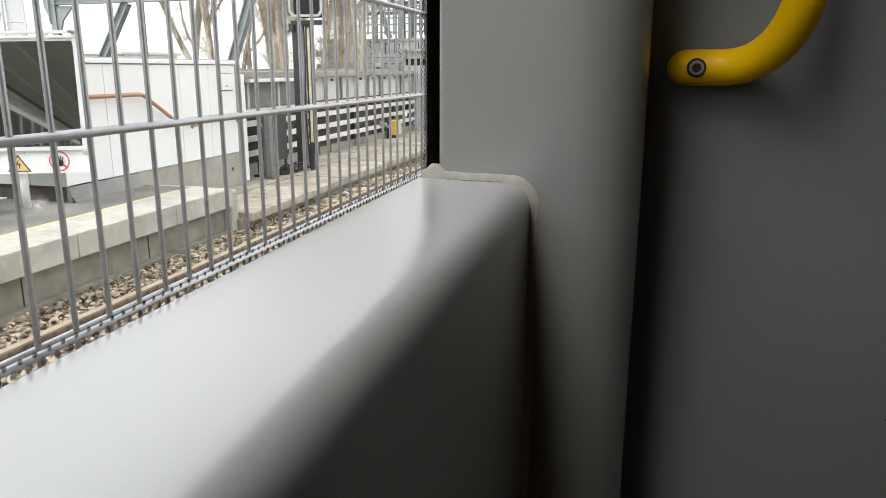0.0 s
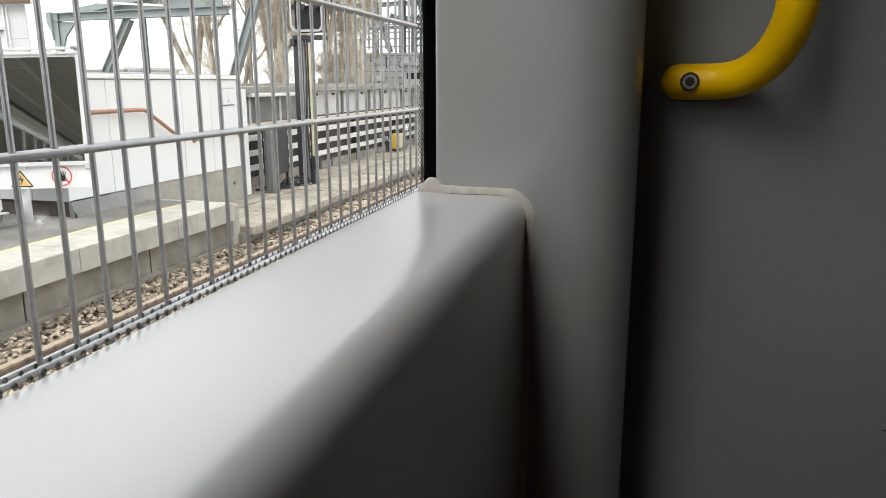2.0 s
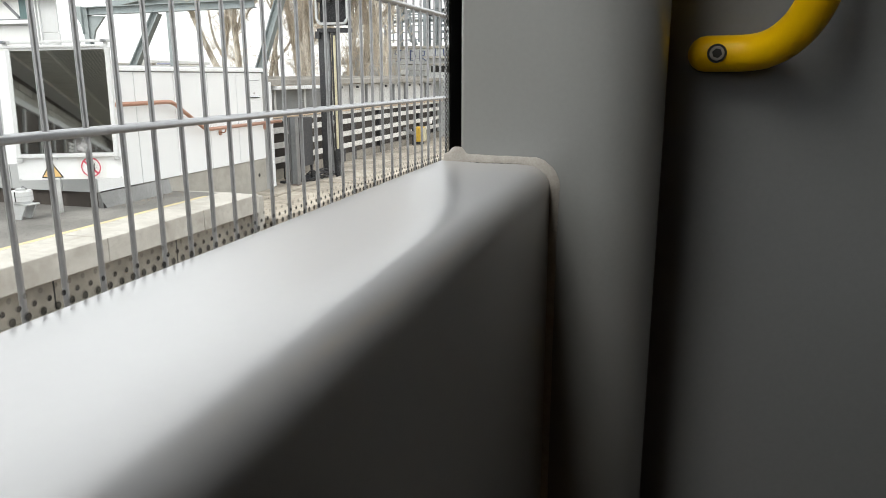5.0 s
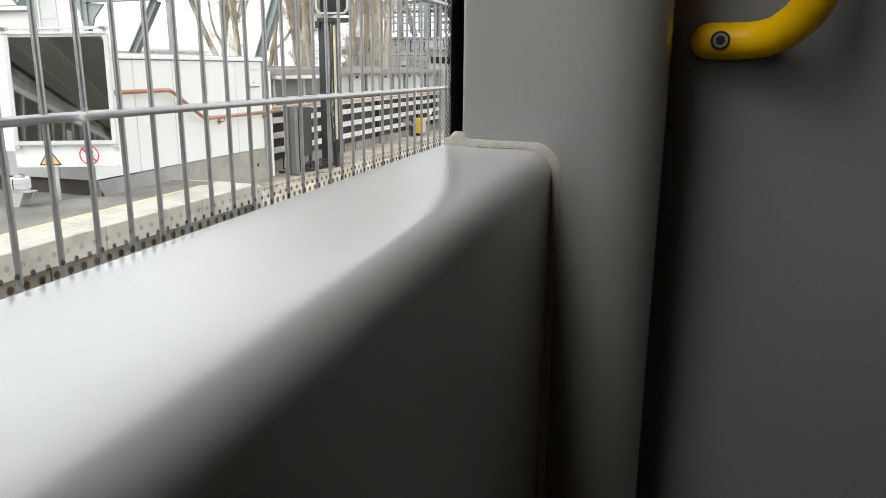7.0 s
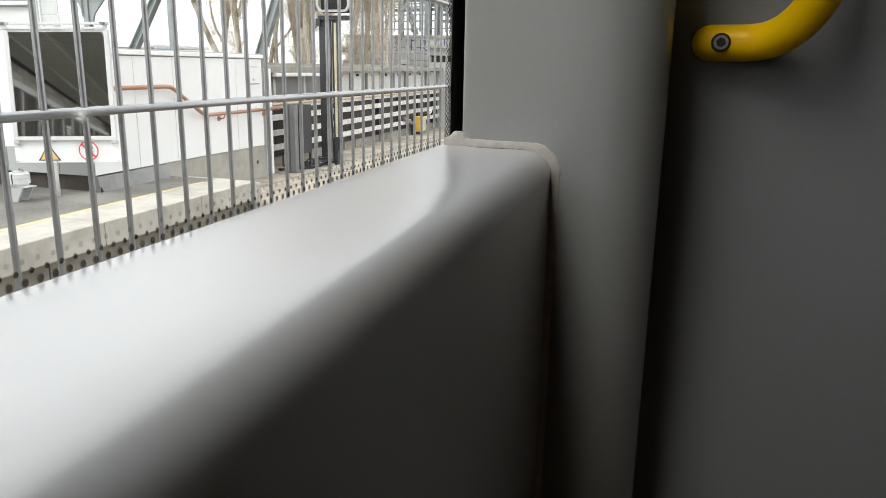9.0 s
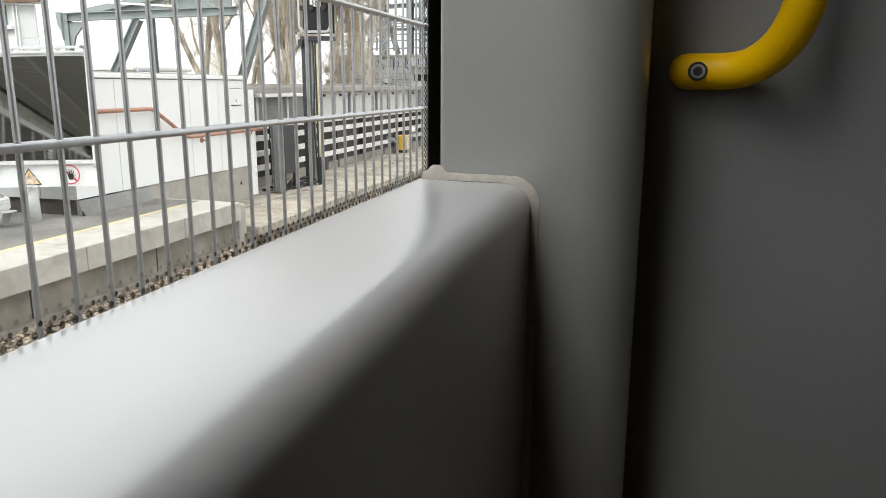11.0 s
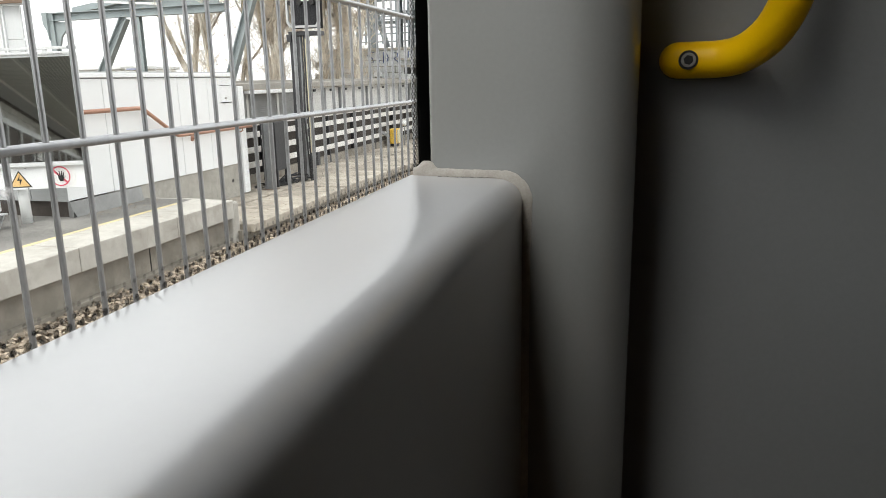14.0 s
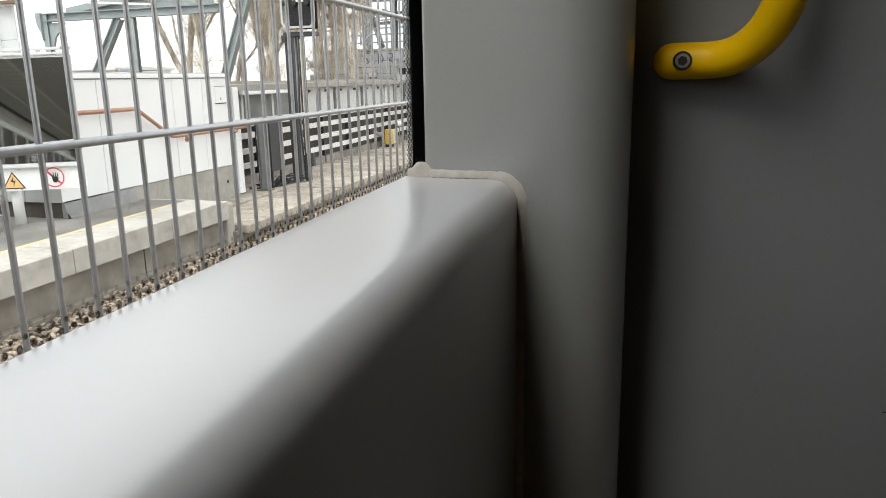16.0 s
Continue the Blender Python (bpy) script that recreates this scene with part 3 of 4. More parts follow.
# ================================================================ WHITE STAIR ENCLOSURE
WX, Y0, Y1 = -4.95, 5.45, 8.50
hut = thing("stair_enclosure", "low white panelled stair enclosure on a concrete base", "building")
part("core", box(-7.6, WX - 0.028, Y0 + 0.03, Y1 - 0.02, 0.10, 1.20), DARKWALL, hut)
hut.location.z = 0.027
part("base", box(-7.6, WX - 0.02, Y0 + 0.55, Y1 - 0.02, -0.3, 0.128), CONC, hut, "weathered concrete base")
# dark strip stands in for the shade of the recess below the panels
part("recess_shade", box(-7.55, WX - 0.03, Y0 + 0.035, Y0 + 0.06, -0.25, 0.105), DARKWALL, hut)
ys = [Y0, 6.07, 6.675, 7.275, 7.86, 8.46]
for a, b in zip(ys, ys[1:]):
    part("panel", box(WX - 0.03, WX, a + 0.0035, b - 0.0035, 0.134, 1.212, bevel=0.0025, seg=1), WHITE, hut)
# end panels: grey instead of white puts their shade into the colour
for a, b in ((-5.35, WX - 0.001), (-5.95, -5.356), (-6.55, -5.956), (-7.15, -6.556)):
    part("panel", box(a, b, Y0, Y0 + 0.03, 0.128, 1.212, bevel=0.0025, seg=1), GREYP, hut)
part("roof_cap", box(-7.65, WX + 0.025, Y0 - 0.02, Y1 - 0.03, 1.222, 1.266, bevel=0.006), WHITE, hut, "white metal roof edging")
part("drip_groove", box(-7.6, WX + 0.004, Y0 - 0.005, Y1 - 0.035, 1.2125, 1.2215), GREYPOST, hut)
part("roof_flashing", box(-7.6, WX + 0.012, Y0 - 0.01, Y1 - 0.04, 1.266, 1.278), GREYP, hut)
part("end_wall", box(-7.6, WX - 0.03, 8.463, 8.56, -0.3, 1.20), PLINTH, hut)
part("end_post", box(WX - 0.06, WX - 0.005, 8.565, 8.70, -0.27, 1.10, bevel=0.006), WHITE, hut)
# sloped sheet plinth
bm = prism([(WX + 0.002, 0.121), (WX + 0.034, -0.022), (WX - 0.025, -0.022), (WX - 0.025, 0.121)], "y", Y0 + 0.015, 6.46)
part("plinth_sheet", bm, PLINTH, hut, "grey sloped cement plinth")
bm = prism([(Y0 + 0.012, -0.02), (Y0 + 0.012, 0.035), (Y0 + 0.045, -0.02)], "x", WX + 0.030, WX + 0.036)
part("plinth_gap", bm, DARK, hut, "dark gap at the lifted plinth corner")
# access flap near the end
flap = part("flap", box(WX - 0.002, WX + 0.004, 8.14, 8.36, 0.915, 1.115, bevel=0.002, seg=1), WHITE, hut)
part("flap_edge", box(WX + 0.001, WX + 0.010, 8.13, 8.37, 0.906, 0.916), DARK, flap)
part("flap_edge", box(WX + 0.001, WX + 0.007, 8.13, 8.37, 1.115, 1.120), DARK, flap)
part("flap_lock", tube([(WX + 0.004, 8.25, 0.965), (WX + 0.009, 8.25, 0.965)], 0.014, 10), STEEL, flap)
part("drain_hole", tube([(WX - 0.03, 8.30, -0.072), (WX - 0.0185, 8.30, -0.072)], 0.024, 10), DARK, hut)

# copper-coloured handrail, level, dropping at the platform end, level again
hr = thing("handrail", "copper-coloured tubular handrail on wall brackets", "handrail")
HX = WX + 0.08
pts = [(HX, 5.50, 0.920)]
for p in ((6.44, 0.923), (6.50, 0.920), (6.56, 0.896), (7.02, 0.630), (7.08, 0.605), (7.15, 0.600)):
    pts.append((HX, p[0], p[1]))
pts.append((HX, 8.75, 0.600))
part("tube", tube(pts, 0.021, 12), COPPER, hr, smooth=True)
hr.location.z = 0.022
for yb, zb in ((7.46, 0.539), (8.46, 0.539)):
    br = part("bracket", tube([(WX + 0.004, yb, zb), (WX + 0.05, yb, zb), (WX + 0.074, yb, zb + 0.014), (HX, yb, zb + 0.045)], 0.0075, 8), COPPER, hr, smooth=True)
    part("rosette", tube([(WX, yb, zb), (WX + 0.006, yb, zb), (WX + 0.010, yb, zb)], [0.034, 0.034, 0.028], 20), COPPER, br)

# ---------------------------------------------------------------- platform mirror with sign panel
MP = Vector((-4.968, 5.17, 0.0))
yaw = radians(17.85)
ROLL = radians(-1.09)
MZ = 0.984
ax, ay = Vector((math.cos(yaw), math.sin(yaw), 0)), Vector((-math.sin(yaw), math.cos(yaw), 0))


def mloc(u, v, z):
    """A place in the plane of mirror and sign panel, which hangs a little out of level."""
    w = z - MZ
    return MP + ax * (u * math.cos(ROLL) + w * math.sin(ROLL)) + ay * v + Vector((0, 0, MZ + w * math.cos(ROLL) - u * math.sin(ROLL)))


def mbox(u0, u1, v0, v1, z0, z1, bevel=0.0):
    bm = box(u0, u1, v0, v1, z0, z1, bevel)
    for w in bm.verts:
        w.co = mloc(*w.co)
    return bm


TILT = radians(4.53)


def tbox(u0, u1, v0, v1, z0, z1, bevel=0.0):
    """A box in the mirror's own tilted frame, heights from its middle."""
    bm = box(u0, u1, v0, v1, z0, z1, bevel)
    for w in bm.verts:
        u, v, z = w.co
        v, z = v * math.cos(TILT) + z * math.sin(TILT), z * math.cos(TILT) - v * math.sin(TILT)
        w.co = mloc(u, v, z + MZ)
    return bm


mir = thing("platform_mirror", "large white-framed platform mirror with warning panel on a post", "mirror")
U0, U1 = -0.4014, 0.4014
part("mirror_glass", tbox(U0, U1, -0.004, 0.0, -0.434, 0.434), MIRROR, mir, "mirror reflecting the platform roof")
fr = part("frame", tbox(U0 - 0.03, U1 + 0.034, 0.002, 0.03, -0.47, 0.455), FRAMEW, mir, "white painted frame")
part("frame_side", tbox(U0 - 0.034, U0, -0.012, 0.002, -0.47, 0.452, 0.003), FRAMEW, mir)
part("frame_side", tbox(U1, U1 + 0.038, -0.012, 0.002, -0.47, 0.452, 0.003), FRAMEW, mir)
part("frame_bar", tbox(U0 - 0.07, U1 + 0.03, -0.016, 0.004, 0.456, 0.475, 0.003), FRAMEW, mir)
part("frame_bar", tbox(U0 - 0.07, U1 + 0.03, -0.016, 0.004, 0.492, 0.515, 0.003), FRAMEW, mir)
for u in (U0 - 0.05, -0.22, 0.0, 0.17, U1 - 0.005):
    part("bar_clip", tbox(u, u + 0.035, -0.014, 0.002, 0.475, 0.492), GREYP, mir)
part("frame_bar", tbox(U0 - 0.034, U1 + 0.038, -0.016, 0.0, -0.472, -0.44, 0.003), FRAMEW, mir)
for u in (U0 - 0.035, U1 + 0.0):
    for z in (-0.505, 0.488):
        part("hook", tbox(u, u + 0.05, -0.02, 0.0, z, z + 0.03, 0.006), GREYP, mir)
    part("bolt", tube([tuple(mloc(u + 0.02, -0.06, MZ + 0.5)), tuple(mloc(u + 0.02, 0.0, MZ + 0.5))], 0.014, 8), GREYPOST, mir)
part("back_panel", tbox(U0 - 0.13, U0 - 0.036, 0.012, 0.03, -0.52, 0.44), WHITE, mir, "white panel beside the mirror")
panel = part("sign_panel", mbox(-0.458, 0.450, -0.02, 0.0, 0.319, 0.515, 0.002), WHITE, mir)
for u in (U0 - 0.04, -0.1, U1 + 0.03):
    for z in (0.330, 0.500):
        part("rivet", tube([tuple(mloc(u, -0.025, z)), tuple(mloc(u, -0.019, z))], 0.006, 6), GREYPOST, panel)
part("post", tube([tuple(mloc(-0.205, 0.077, 0.0)), tuple(mloc(-0.205, 0.077, 0.45))], 0.044, 16), WHITE2, mir, smooth=True)


def plate(outline, v, t=0.0015):
    """A thin flat plate in the sign panel's plane from an outline of u and height."""
    bm = bmesh.new()
    fr_, bk = [bm.verts.new(mloc(u, v, z)) for u, z in outline], [bm.verts.new(mloc(u, v + t, z)) for u, z in outline]
    bm.faces.new(fr_)
    bm.faces.new(bk[::-1])
    k = len(outline)
    for i in range(k):
        bm.faces.new((fr_[i], fr_[(i + 1) % k], bk[(i + 1) % k], bk[i]))
    return bm


def ring(cu, cz, r0, r1, v, k=28):
    bm = bmesh.new()
    a_ = [bm.verts.new(mloc(cu + r0 * math.cos(2 * math.pi * i / k), v, cz + r0 * math.sin(2 * math.pi * i / k))) for i in range(k)]
    b_ = [bm.verts.new(mloc(cu + r1 * math.cos(2 * math.pi * i / k), v, cz + r1 * math.sin(2 * math.pi * i / k))) for i in range(k)]
    for i in range(k):
        bm.faces.new((a_[i], a_[(i + 1) % k], b_[(i + 1) % k], b_[i]))
    return bm


# electric hazard triangle
CU, CZ = -0.163, 0.392
ws = thing("warning_sign", "yellow triangular high-voltage warning sign on white panel", "sign")
part("border", plate([(CU - 0.098, CZ - 0.055), (CU + 0.098, CZ - 0.055), (CU, CZ + 0.092)], -0.0225), SIGNB, ws)
part("field", plate([(CU - 0.080, CZ - 0.046), (CU + 0.080, CZ - 0.046), (CU, CZ + 0.076)], -0.0245), SIGNY, ws)
part("bolt_symbol", plate([(CU + 0.008, CZ + 0.052), (CU - 0.022, CZ + 0.004), (CU + 0.004, CZ + 0.006), (CU - 0.004, CZ - 0.040), (CU + 0.022, CZ + 0.016), (CU - 0.002, CZ + 0.015)], -0.0265), SIGNB, ws)
# no-touching sign
CU, CZ = 0.182, 0.422
hs = thing("prohibition_sign", "white square no-touching sign with red ring and black glove symbol", "sign")
part("field", plate([(CU - 0.115, CZ - 0.092), (CU + 0.125, CZ - 0.092), (CU + 0.125, CZ + 0.100), (CU - 0.115, CZ + 0.100)], -0.0225), SIGNW, hs)
part("ring", ring(CU, CZ, 0.086, 0.0755, -0.0255), SIGNR, hs)
part("slash", plate([(CU - 0.060, CZ + 0.048), (CU - 0.048, CZ + 0.060), (CU + 0.060, CZ - 0.048), (CU + 0.048, CZ - 0.060)], -0.0262, 0.0006), SIGNR, hs)
CU, CZ, HS = CU + 0.008, CZ - 0.004, 0.80
part("palm_symbol", plate([(CU + HS * u, CZ + HS * z) for u, z in ((-0.018, -0.050), (0.018, -0.050), (0.030, -0.012), (0.028, 0.012), (-0.028, 0.012), (-0.030, -0.015))], -0.0275, 0.0008), SIGNB, hs)
for du, lean, ln in ((-0.024, -0.016, 0.040), (-0.009, -0.005, 0.054), (0.006, 0.005, 0.052), (0.021, 0.015, 0.040)):
    part("bar_symbol", plate([(CU + HS * u, CZ + HS * z) for u, z in ((du - 0.0058, 0.008), (du + 0.0058, 0.008), (du + lean + 0.0045, 0.008 + ln), (du + lean - 0.0045, 0.008 + ln))], -0.0275, 0.0008), SIGNB, hs)
part("bar_symbol", plate([(CU + HS * u, CZ + HS * z) for u, z in ((0.024, -0.022), (0.030, -0.010), (0.056, 0.010), (0.050, 0.002))], -0.0275, 0.0008), SIGNB, hs)

# white drum lamp on a bracket
drum = thing("drum_fitting", "white cylindrical fitting on a triangular steel bracket", "fixture")
DX, DY = -5.215, 4.86
part("drum", tube([(DX, DY, 0.145), (DX, DY, 0.16), (DX, DY, 0.165), (DX, DY, 0.245), (DX, DY, 0.255)], [0.070, 0.074, 0.084, 0.084, 0.076], 24), FRAMEW, drum)
part("band", tube([(DX, DY, 0.205), (DX, DY, 0.210)], 0.086, 24), GREYP, drum)
part("cap", tube([(DX, DY, 0.255), (DX, DY, 0.268), (DX, DY, 0.275)], [0.045, 0.045, 0.02], 12), GREYP, drum)
part("lead", tube([(DX, DY, 0.27), (DX + 0.03, DY - 0.01, 0.29), (DX + 0.06, DY, 0.27)], 0.006, 6), GREYPOST, drum)
part("strap", box(DX + 0.01, DX + 0.016, DY - 0.087, DY - 0.082, 0.165, 0.25), DARK, drum)
part("bracket_top", box(DX - 0.08, DX + 0.125, DY - 0.06, DY + 0.06, 0.134, 0.145, 0.003), GREYP, drum)
bm = prism([(DX - 0.06, 0.134), (DX + 0.09, 0.134), (DX + 0.01, -0.002), (DX - 0.05, -0.002)], "y", DY - 0.06, DY - 0.045)
part("gusset", bm, GREYP, drum)
bm = prism([(DX - 0.06, 0.134), (DX + 0.09, 0.134), (DX + 0.01, -0.002), (DX - 0.05, -0.002)], "y", DY + 0.045, DY + 0.06)
part("gusset", bm, GREYP, drum)
part("foot", box(DX - 0.15, DX + 0.03, DY - 0.09, DY + 0.09, -0.004, 0.006), GREYPOST, drum)

# ================================================================ SLATTED WALL AND CANTILEVERED STORE WALL
SX = -5.30
sw = thing("slatted_barrier", "white horizontal slats on a dark retaining wall", "barrier")
part("backing", box(SX - 0.25, SX - 0.10, 8.4, 42, -0.55, 0.66), DARKWALL, sw)
y = 8.62
random.seed(11)
while y < 36:
    ln = 2.4
    for zc in (0.02, 0.225, 0.435):
        dz = random.uniform(-0.008, 0.008)
        if y > 24:
            dz = 0
        part("slat", box(SX - 0.025, SX, y + 0.004, y + ln - 0.004, zc - 0.042 + dz, zc + 0.042 + dz, 0.004, 1), SLATW, sw)
    for yy in (y + 0.02, y + 1.2):
        part("upright", box(SX - 0.10, SX - 0.026, yy, yy + 0.06, -0.3, 0.62), BLACKPOST, sw)
    y += ln
part("top_rail", tube([(SX + 0.03, 8.7, 0.632), (SX + 0.03, 42, 0.632)], 0.019, 8), TAN, sw, "faded tan rail along the top")
part("top_board", box(SX - 0.02, SX + 0.012, 8.7, 42, 0.565, 0.607, 0.004, 1), SLATW, sw, "pale board under the top rail")
part("kicker", box(SX - 0.09, SX - 0.03, 8.6, 42, -0.3, -0.13), CONCDARK, sw)

store = thing("store_wall", "pale ribbed sheet wall under a concrete cap", "wall")
part("sheet", box(SX - 0.22, SX - 0.13, 8.6, 42, 0.60, 1.06), PALE, store)
y = 11.55
k = 0
while y < 30:
    part("rib", box(SX - 0.131, SX - 0.085, y, y + 0.05, 0.62, 1.05, 0.004, 1), GREYPOST if k % 3 else PALE, store)
    part("tab", box(SX - 0.131, SX - 0.10, y + 0.32, y + 0.38, 0.99, 1.03), BLACKPOST, store)
    y += 0.72
    k += 1
for i in range(15):
    part("louvre", box(SX - 0.13, SX - 0.095, 8.62, 11.40, 0.625 + 0.028 * i, 0.646 + 0.028 * i), PLINTH, store)
part("louvre_back", box(SX - 0.131, SX - 0.126, 8.62, 11.40, 0.62, 1.05), GREYPOST, store)
for yl in (9.55, 10.48, 11.40):
    part("louvre_frame", box(SX - 0.13, SX - 0.088, yl - 0.03, yl + 0.03, 0.61, 1.055), PALE, store)
part("cap", box(SX - 0.6, SX + 0.04, 8.6, 42, 1.075, 1.16, 0.01), CAPSTONE, store, "weathered concrete cap")
part("cap_board", box(SX - 0.55, SX - 0.42, 8.7, 42, 1.16, 1.20), CAPSTONE, store)
part("awning_strip", box(SX - 0.02, SX + 0.07, 9.35, 10.70, 1.012, 1.062, 0.008), WHITE, store, "white projecting strip")

# signal mast with cabinet
sig = thing("signal_mast", "dark railway signal mast with a framed black head", "signal")
QX, QY = -4.70, 10.0
sig.location.z = 0.025
part("channel", box(QX - 0.165, QX - 0.05, QY - 0.05, QY + 0.05, WZ - 0.06, 1.80, 0.004), BLACKPOST, sig)
part("channel", box(QX + 0.04, QX + 0.10, QY - 0.05, QY + 0.05, WZ - 0.06, 1.80, 0.004), BLACKPOST, sig)
part("cable_bundle", tube([(QX, QY - 0.03, WZ), (QX + 0.008, QY - 0.04, 0.3), (QX - 0.006, QY - 0.035, 0.9), (QX + 0.004, QY - 0.04, 1.4), (QX, QY - 0.03, 1.78)], 0.022, 8), GREYPOST, sig)
part("cable_cover", box(QX + 0.076, QX + 0.104, QY - 0.07, QY - 0.04, 0.12, 1.74, 0.004), CABLE, sig, "cream cable cover strip")
part("junction_box", box(QX + 0.09, QX + 0.20, QY - 0.10, QY - 0.02, -0.06, 0.13, 0.008), BLACKPOST, sig)
part("cable", tube([(QX + 0.01, QY - 0.05, 1.78), (QX + 0.03, QY - 0.06, 1.2), (QX + 0.0, QY - 0.06, 0.6), (QX + 0.05, QY - 0.06, WZ)], 0.012, 8), BLACKPOST, sig, smooth=True)
part("crossbar", box(QX - 0.165, QX + 0.33, QY - 0.08, QY + 0.06, 1.78, 1.84, 0.005), BLACKPOST, sig)
part("clamp", box(QX - 0.19, QX - 0.12, QY - 0.10, QY + 0.02, 1.70, 1.80, 0.006), BLACKPOST, sig)
hd = part("head", box(QX - 0.10, QX + 0.31, QY - 0.10, QY - 0.005, 1.91, 2.95, 0.01), HEADBLACK, sig)
for a in (((-0.135, 1.96), (-0.085, 1.90)), ((-0.085, 1.90), (0.295, 1.90)), ((0.295, 1.90), (0.34, 1.96)), ((0.34, 1.96), (0.34, 2.9)), ((-0.135, 1.96), (-0.135, 2.9))):
    (a0, z0), (a1, z1) = a
    part("frame_bar", beam((QX + a0, QY - 0.13, z0), (QX + a1, QY - 0.13, z1), 0.03, 0.042, up=(0, 1, 0)), GREYP, hd)
part("backplate", box(QX - 0.12, QX + 0.335, QY + 0.0, QY + 0.02, 1.88, 2.95), HEADBLACK, hd)
for xb in (-0.08, 0.06, 0.25):
    part("lamp_boss", tube([(QX + xb, QY - 0.16, 2.22), (QX + xb, QY - 0.1, 2.22)], 0.035, 12), DARK, hd)
plate_ = part("signal_plate", box(QX + 0.03, QX + 0.19, QY - 0.125, QY - 0.105, 2.24, 2.37), SIGNW, hd)
txt = bpy.data.curves.new("digits", 'FONT')
txt.body = "38"
txt.size = 0.135
txt.extrude = 0.002
tmp = bpy.data.objects.new("digits", txt)
scene.collection.objects.link(tmp)
me = bpy.data.meshes.new_from_object(tmp)
bpy.data.objects.remove(tmp)
me.materials.append(SIGNB)
o = new("digits", me)
o.matrix_world = pose(QX + 0.035, QY - 0.128, 2.252, 90, 0, 0)
o.parent = plate_

cab = thing("relay_cabinet", "dark grey trackside relay cabinet on legs with pale label", "cabinet")
part("body", box(-5.01, -4.78, 9.15, 9.48, -0.03, 0.64, 0.008), BLACKPOST, cab)
part("door", box(-4.995, -4.795, 9.135, 9.15, 0.0, 0.61, 0.003, 1), BLACKPOST, cab)
part("label_plate", box(-4.98, -4.89, 9.128, 9.135, 0.42, 0.47), SIGNW, cab)
for xb in (-5.00, -4.82):
    for yb in (9.17, 9.44):
        part("leg", box(xb, xb + 0.03, yb, yb + 0.03, WZ - 0.01, -0.03), BLACKPOST, cab)
part("cable", tube([(-5.0, 9.2, -0.03), (-4.98, 9.15, -0.15), (-4.9, 9.2, -0.24), (-4.75, 9.4, -0.25), (-4.72, 9.8, -0.2)], 0.014, 6), DARK, cab, smooth=True)
part("cable", tube([(-5.1, 9.2, -0.03), (-5.06, 9.12, -0.2), (-4.95, 9.3, -0.25), (-4.82, 9.7, -0.22)], 0.012, 6), DARK, cab, smooth=True)
gp = thing("channel_post", "grey galvanised channel post beside the cabinet", "post")
part("web", box(-4.87, -4.76, 8.98, 8.99, WZ - 0.01, 0.66), GREYPOST, gp)
part("flange", box(-4.87, -4.86, 8.94, 9.03, WZ - 0.01, 0.66), GALV, gp)
part("flange", box(-4.77, -4.76, 8.94, 9.03, WZ - 0.01, 0.66), GALV, gp)
part("base_plate", box(-4.91, -4.72, 8.90, 9.07, WZ - 0.01, WZ + 0.012), RUST, gp)

random.seed(52)
tangle = thing("cable_tangle", "tangle of black cables lying at the mast foot", "cables")
for k in range(11):
    ya, yb_ = random.uniform(9.05, 9.3), random.uniform(9.6, 10.1)
    xa, xb = random.uniform(-5.05, -4.85), random.uniform(-4.85, -4.60)
    hump = random.uniform(0.02, 0.16)
    pts = []
    for j in range(9):
        f = j / 8
        pts.append((xa + (xb - xa) * f + 0.05 * math.sin(3.1 * f + k), ya + (yb_ - ya) * f, WZ + 0.014 + hump * math.sin(math.pi * f) * (0.6 + 0.4 * math.sin(5 * f + k))))
    part("cable", tube(pts, random.uniform(0.008, 0.014), 6), BLACKPOST, tangle, smooth=True)
for k in range(5):
    y_ = 8.75 + 0.28 * k
    part("clamp", box(-5.12 + 0.03 * (k % 2), -5.02, y_, y_ + 0.07, WZ - 0.005, WZ + 0.04, 0.006, 1), BLACKPOST, tangle)

# yellow box on the walkway
yb = thing("yellow_grit_box", "small yellow equipment box on a short stand", "box")
part("body", box(-5.22, -5.04, 15.2, 15.45, -0.20, 0.12, 0.015), YBOX, yb)
part("side_panel", box(-5.04, -5.01, 15.22, 15.43, -0.18, 0.10, 0.005), CABLE, yb)
part("stand", box(-5.20, -5.06, 15.24, 15.40, WZ - 0.01, -0.20), BLACKPOST, yb)
gl = thing("marker_lamp", "small white round lamp on a thin stem", "lamp")
part("globe", tube([(-5.02, 15.7, 0.16), (-5.02, 15.7, 0.19), (-5.02, 15.7, 0.24), (-5.02, 15.7, 0.27)], [0.03, 0.055, 0.055, 0.03], 12), SIGNW, gl, smooth=True)
part("stem", tube([(-5.02, 15.7, WZ - 0.01), (-5.02, 15.7, 0.17)], 0.012, 6), GREYPOST, gl)
st = thing("cable_stand", "dark angled cable bracket beside the yellow box", "bracket")
part("arm", beam((-5.27, 14.7, 0.12), (-5.2, 15.1, -0.02), 0.05, 0.06), GREYPOST, st)
part("leg", beam((-5.2, 15.1, 0.12), (-5.2, 15.1, WZ), 0.06, 0.05, up=(0, 1, 0)), BLACKPOST, st)

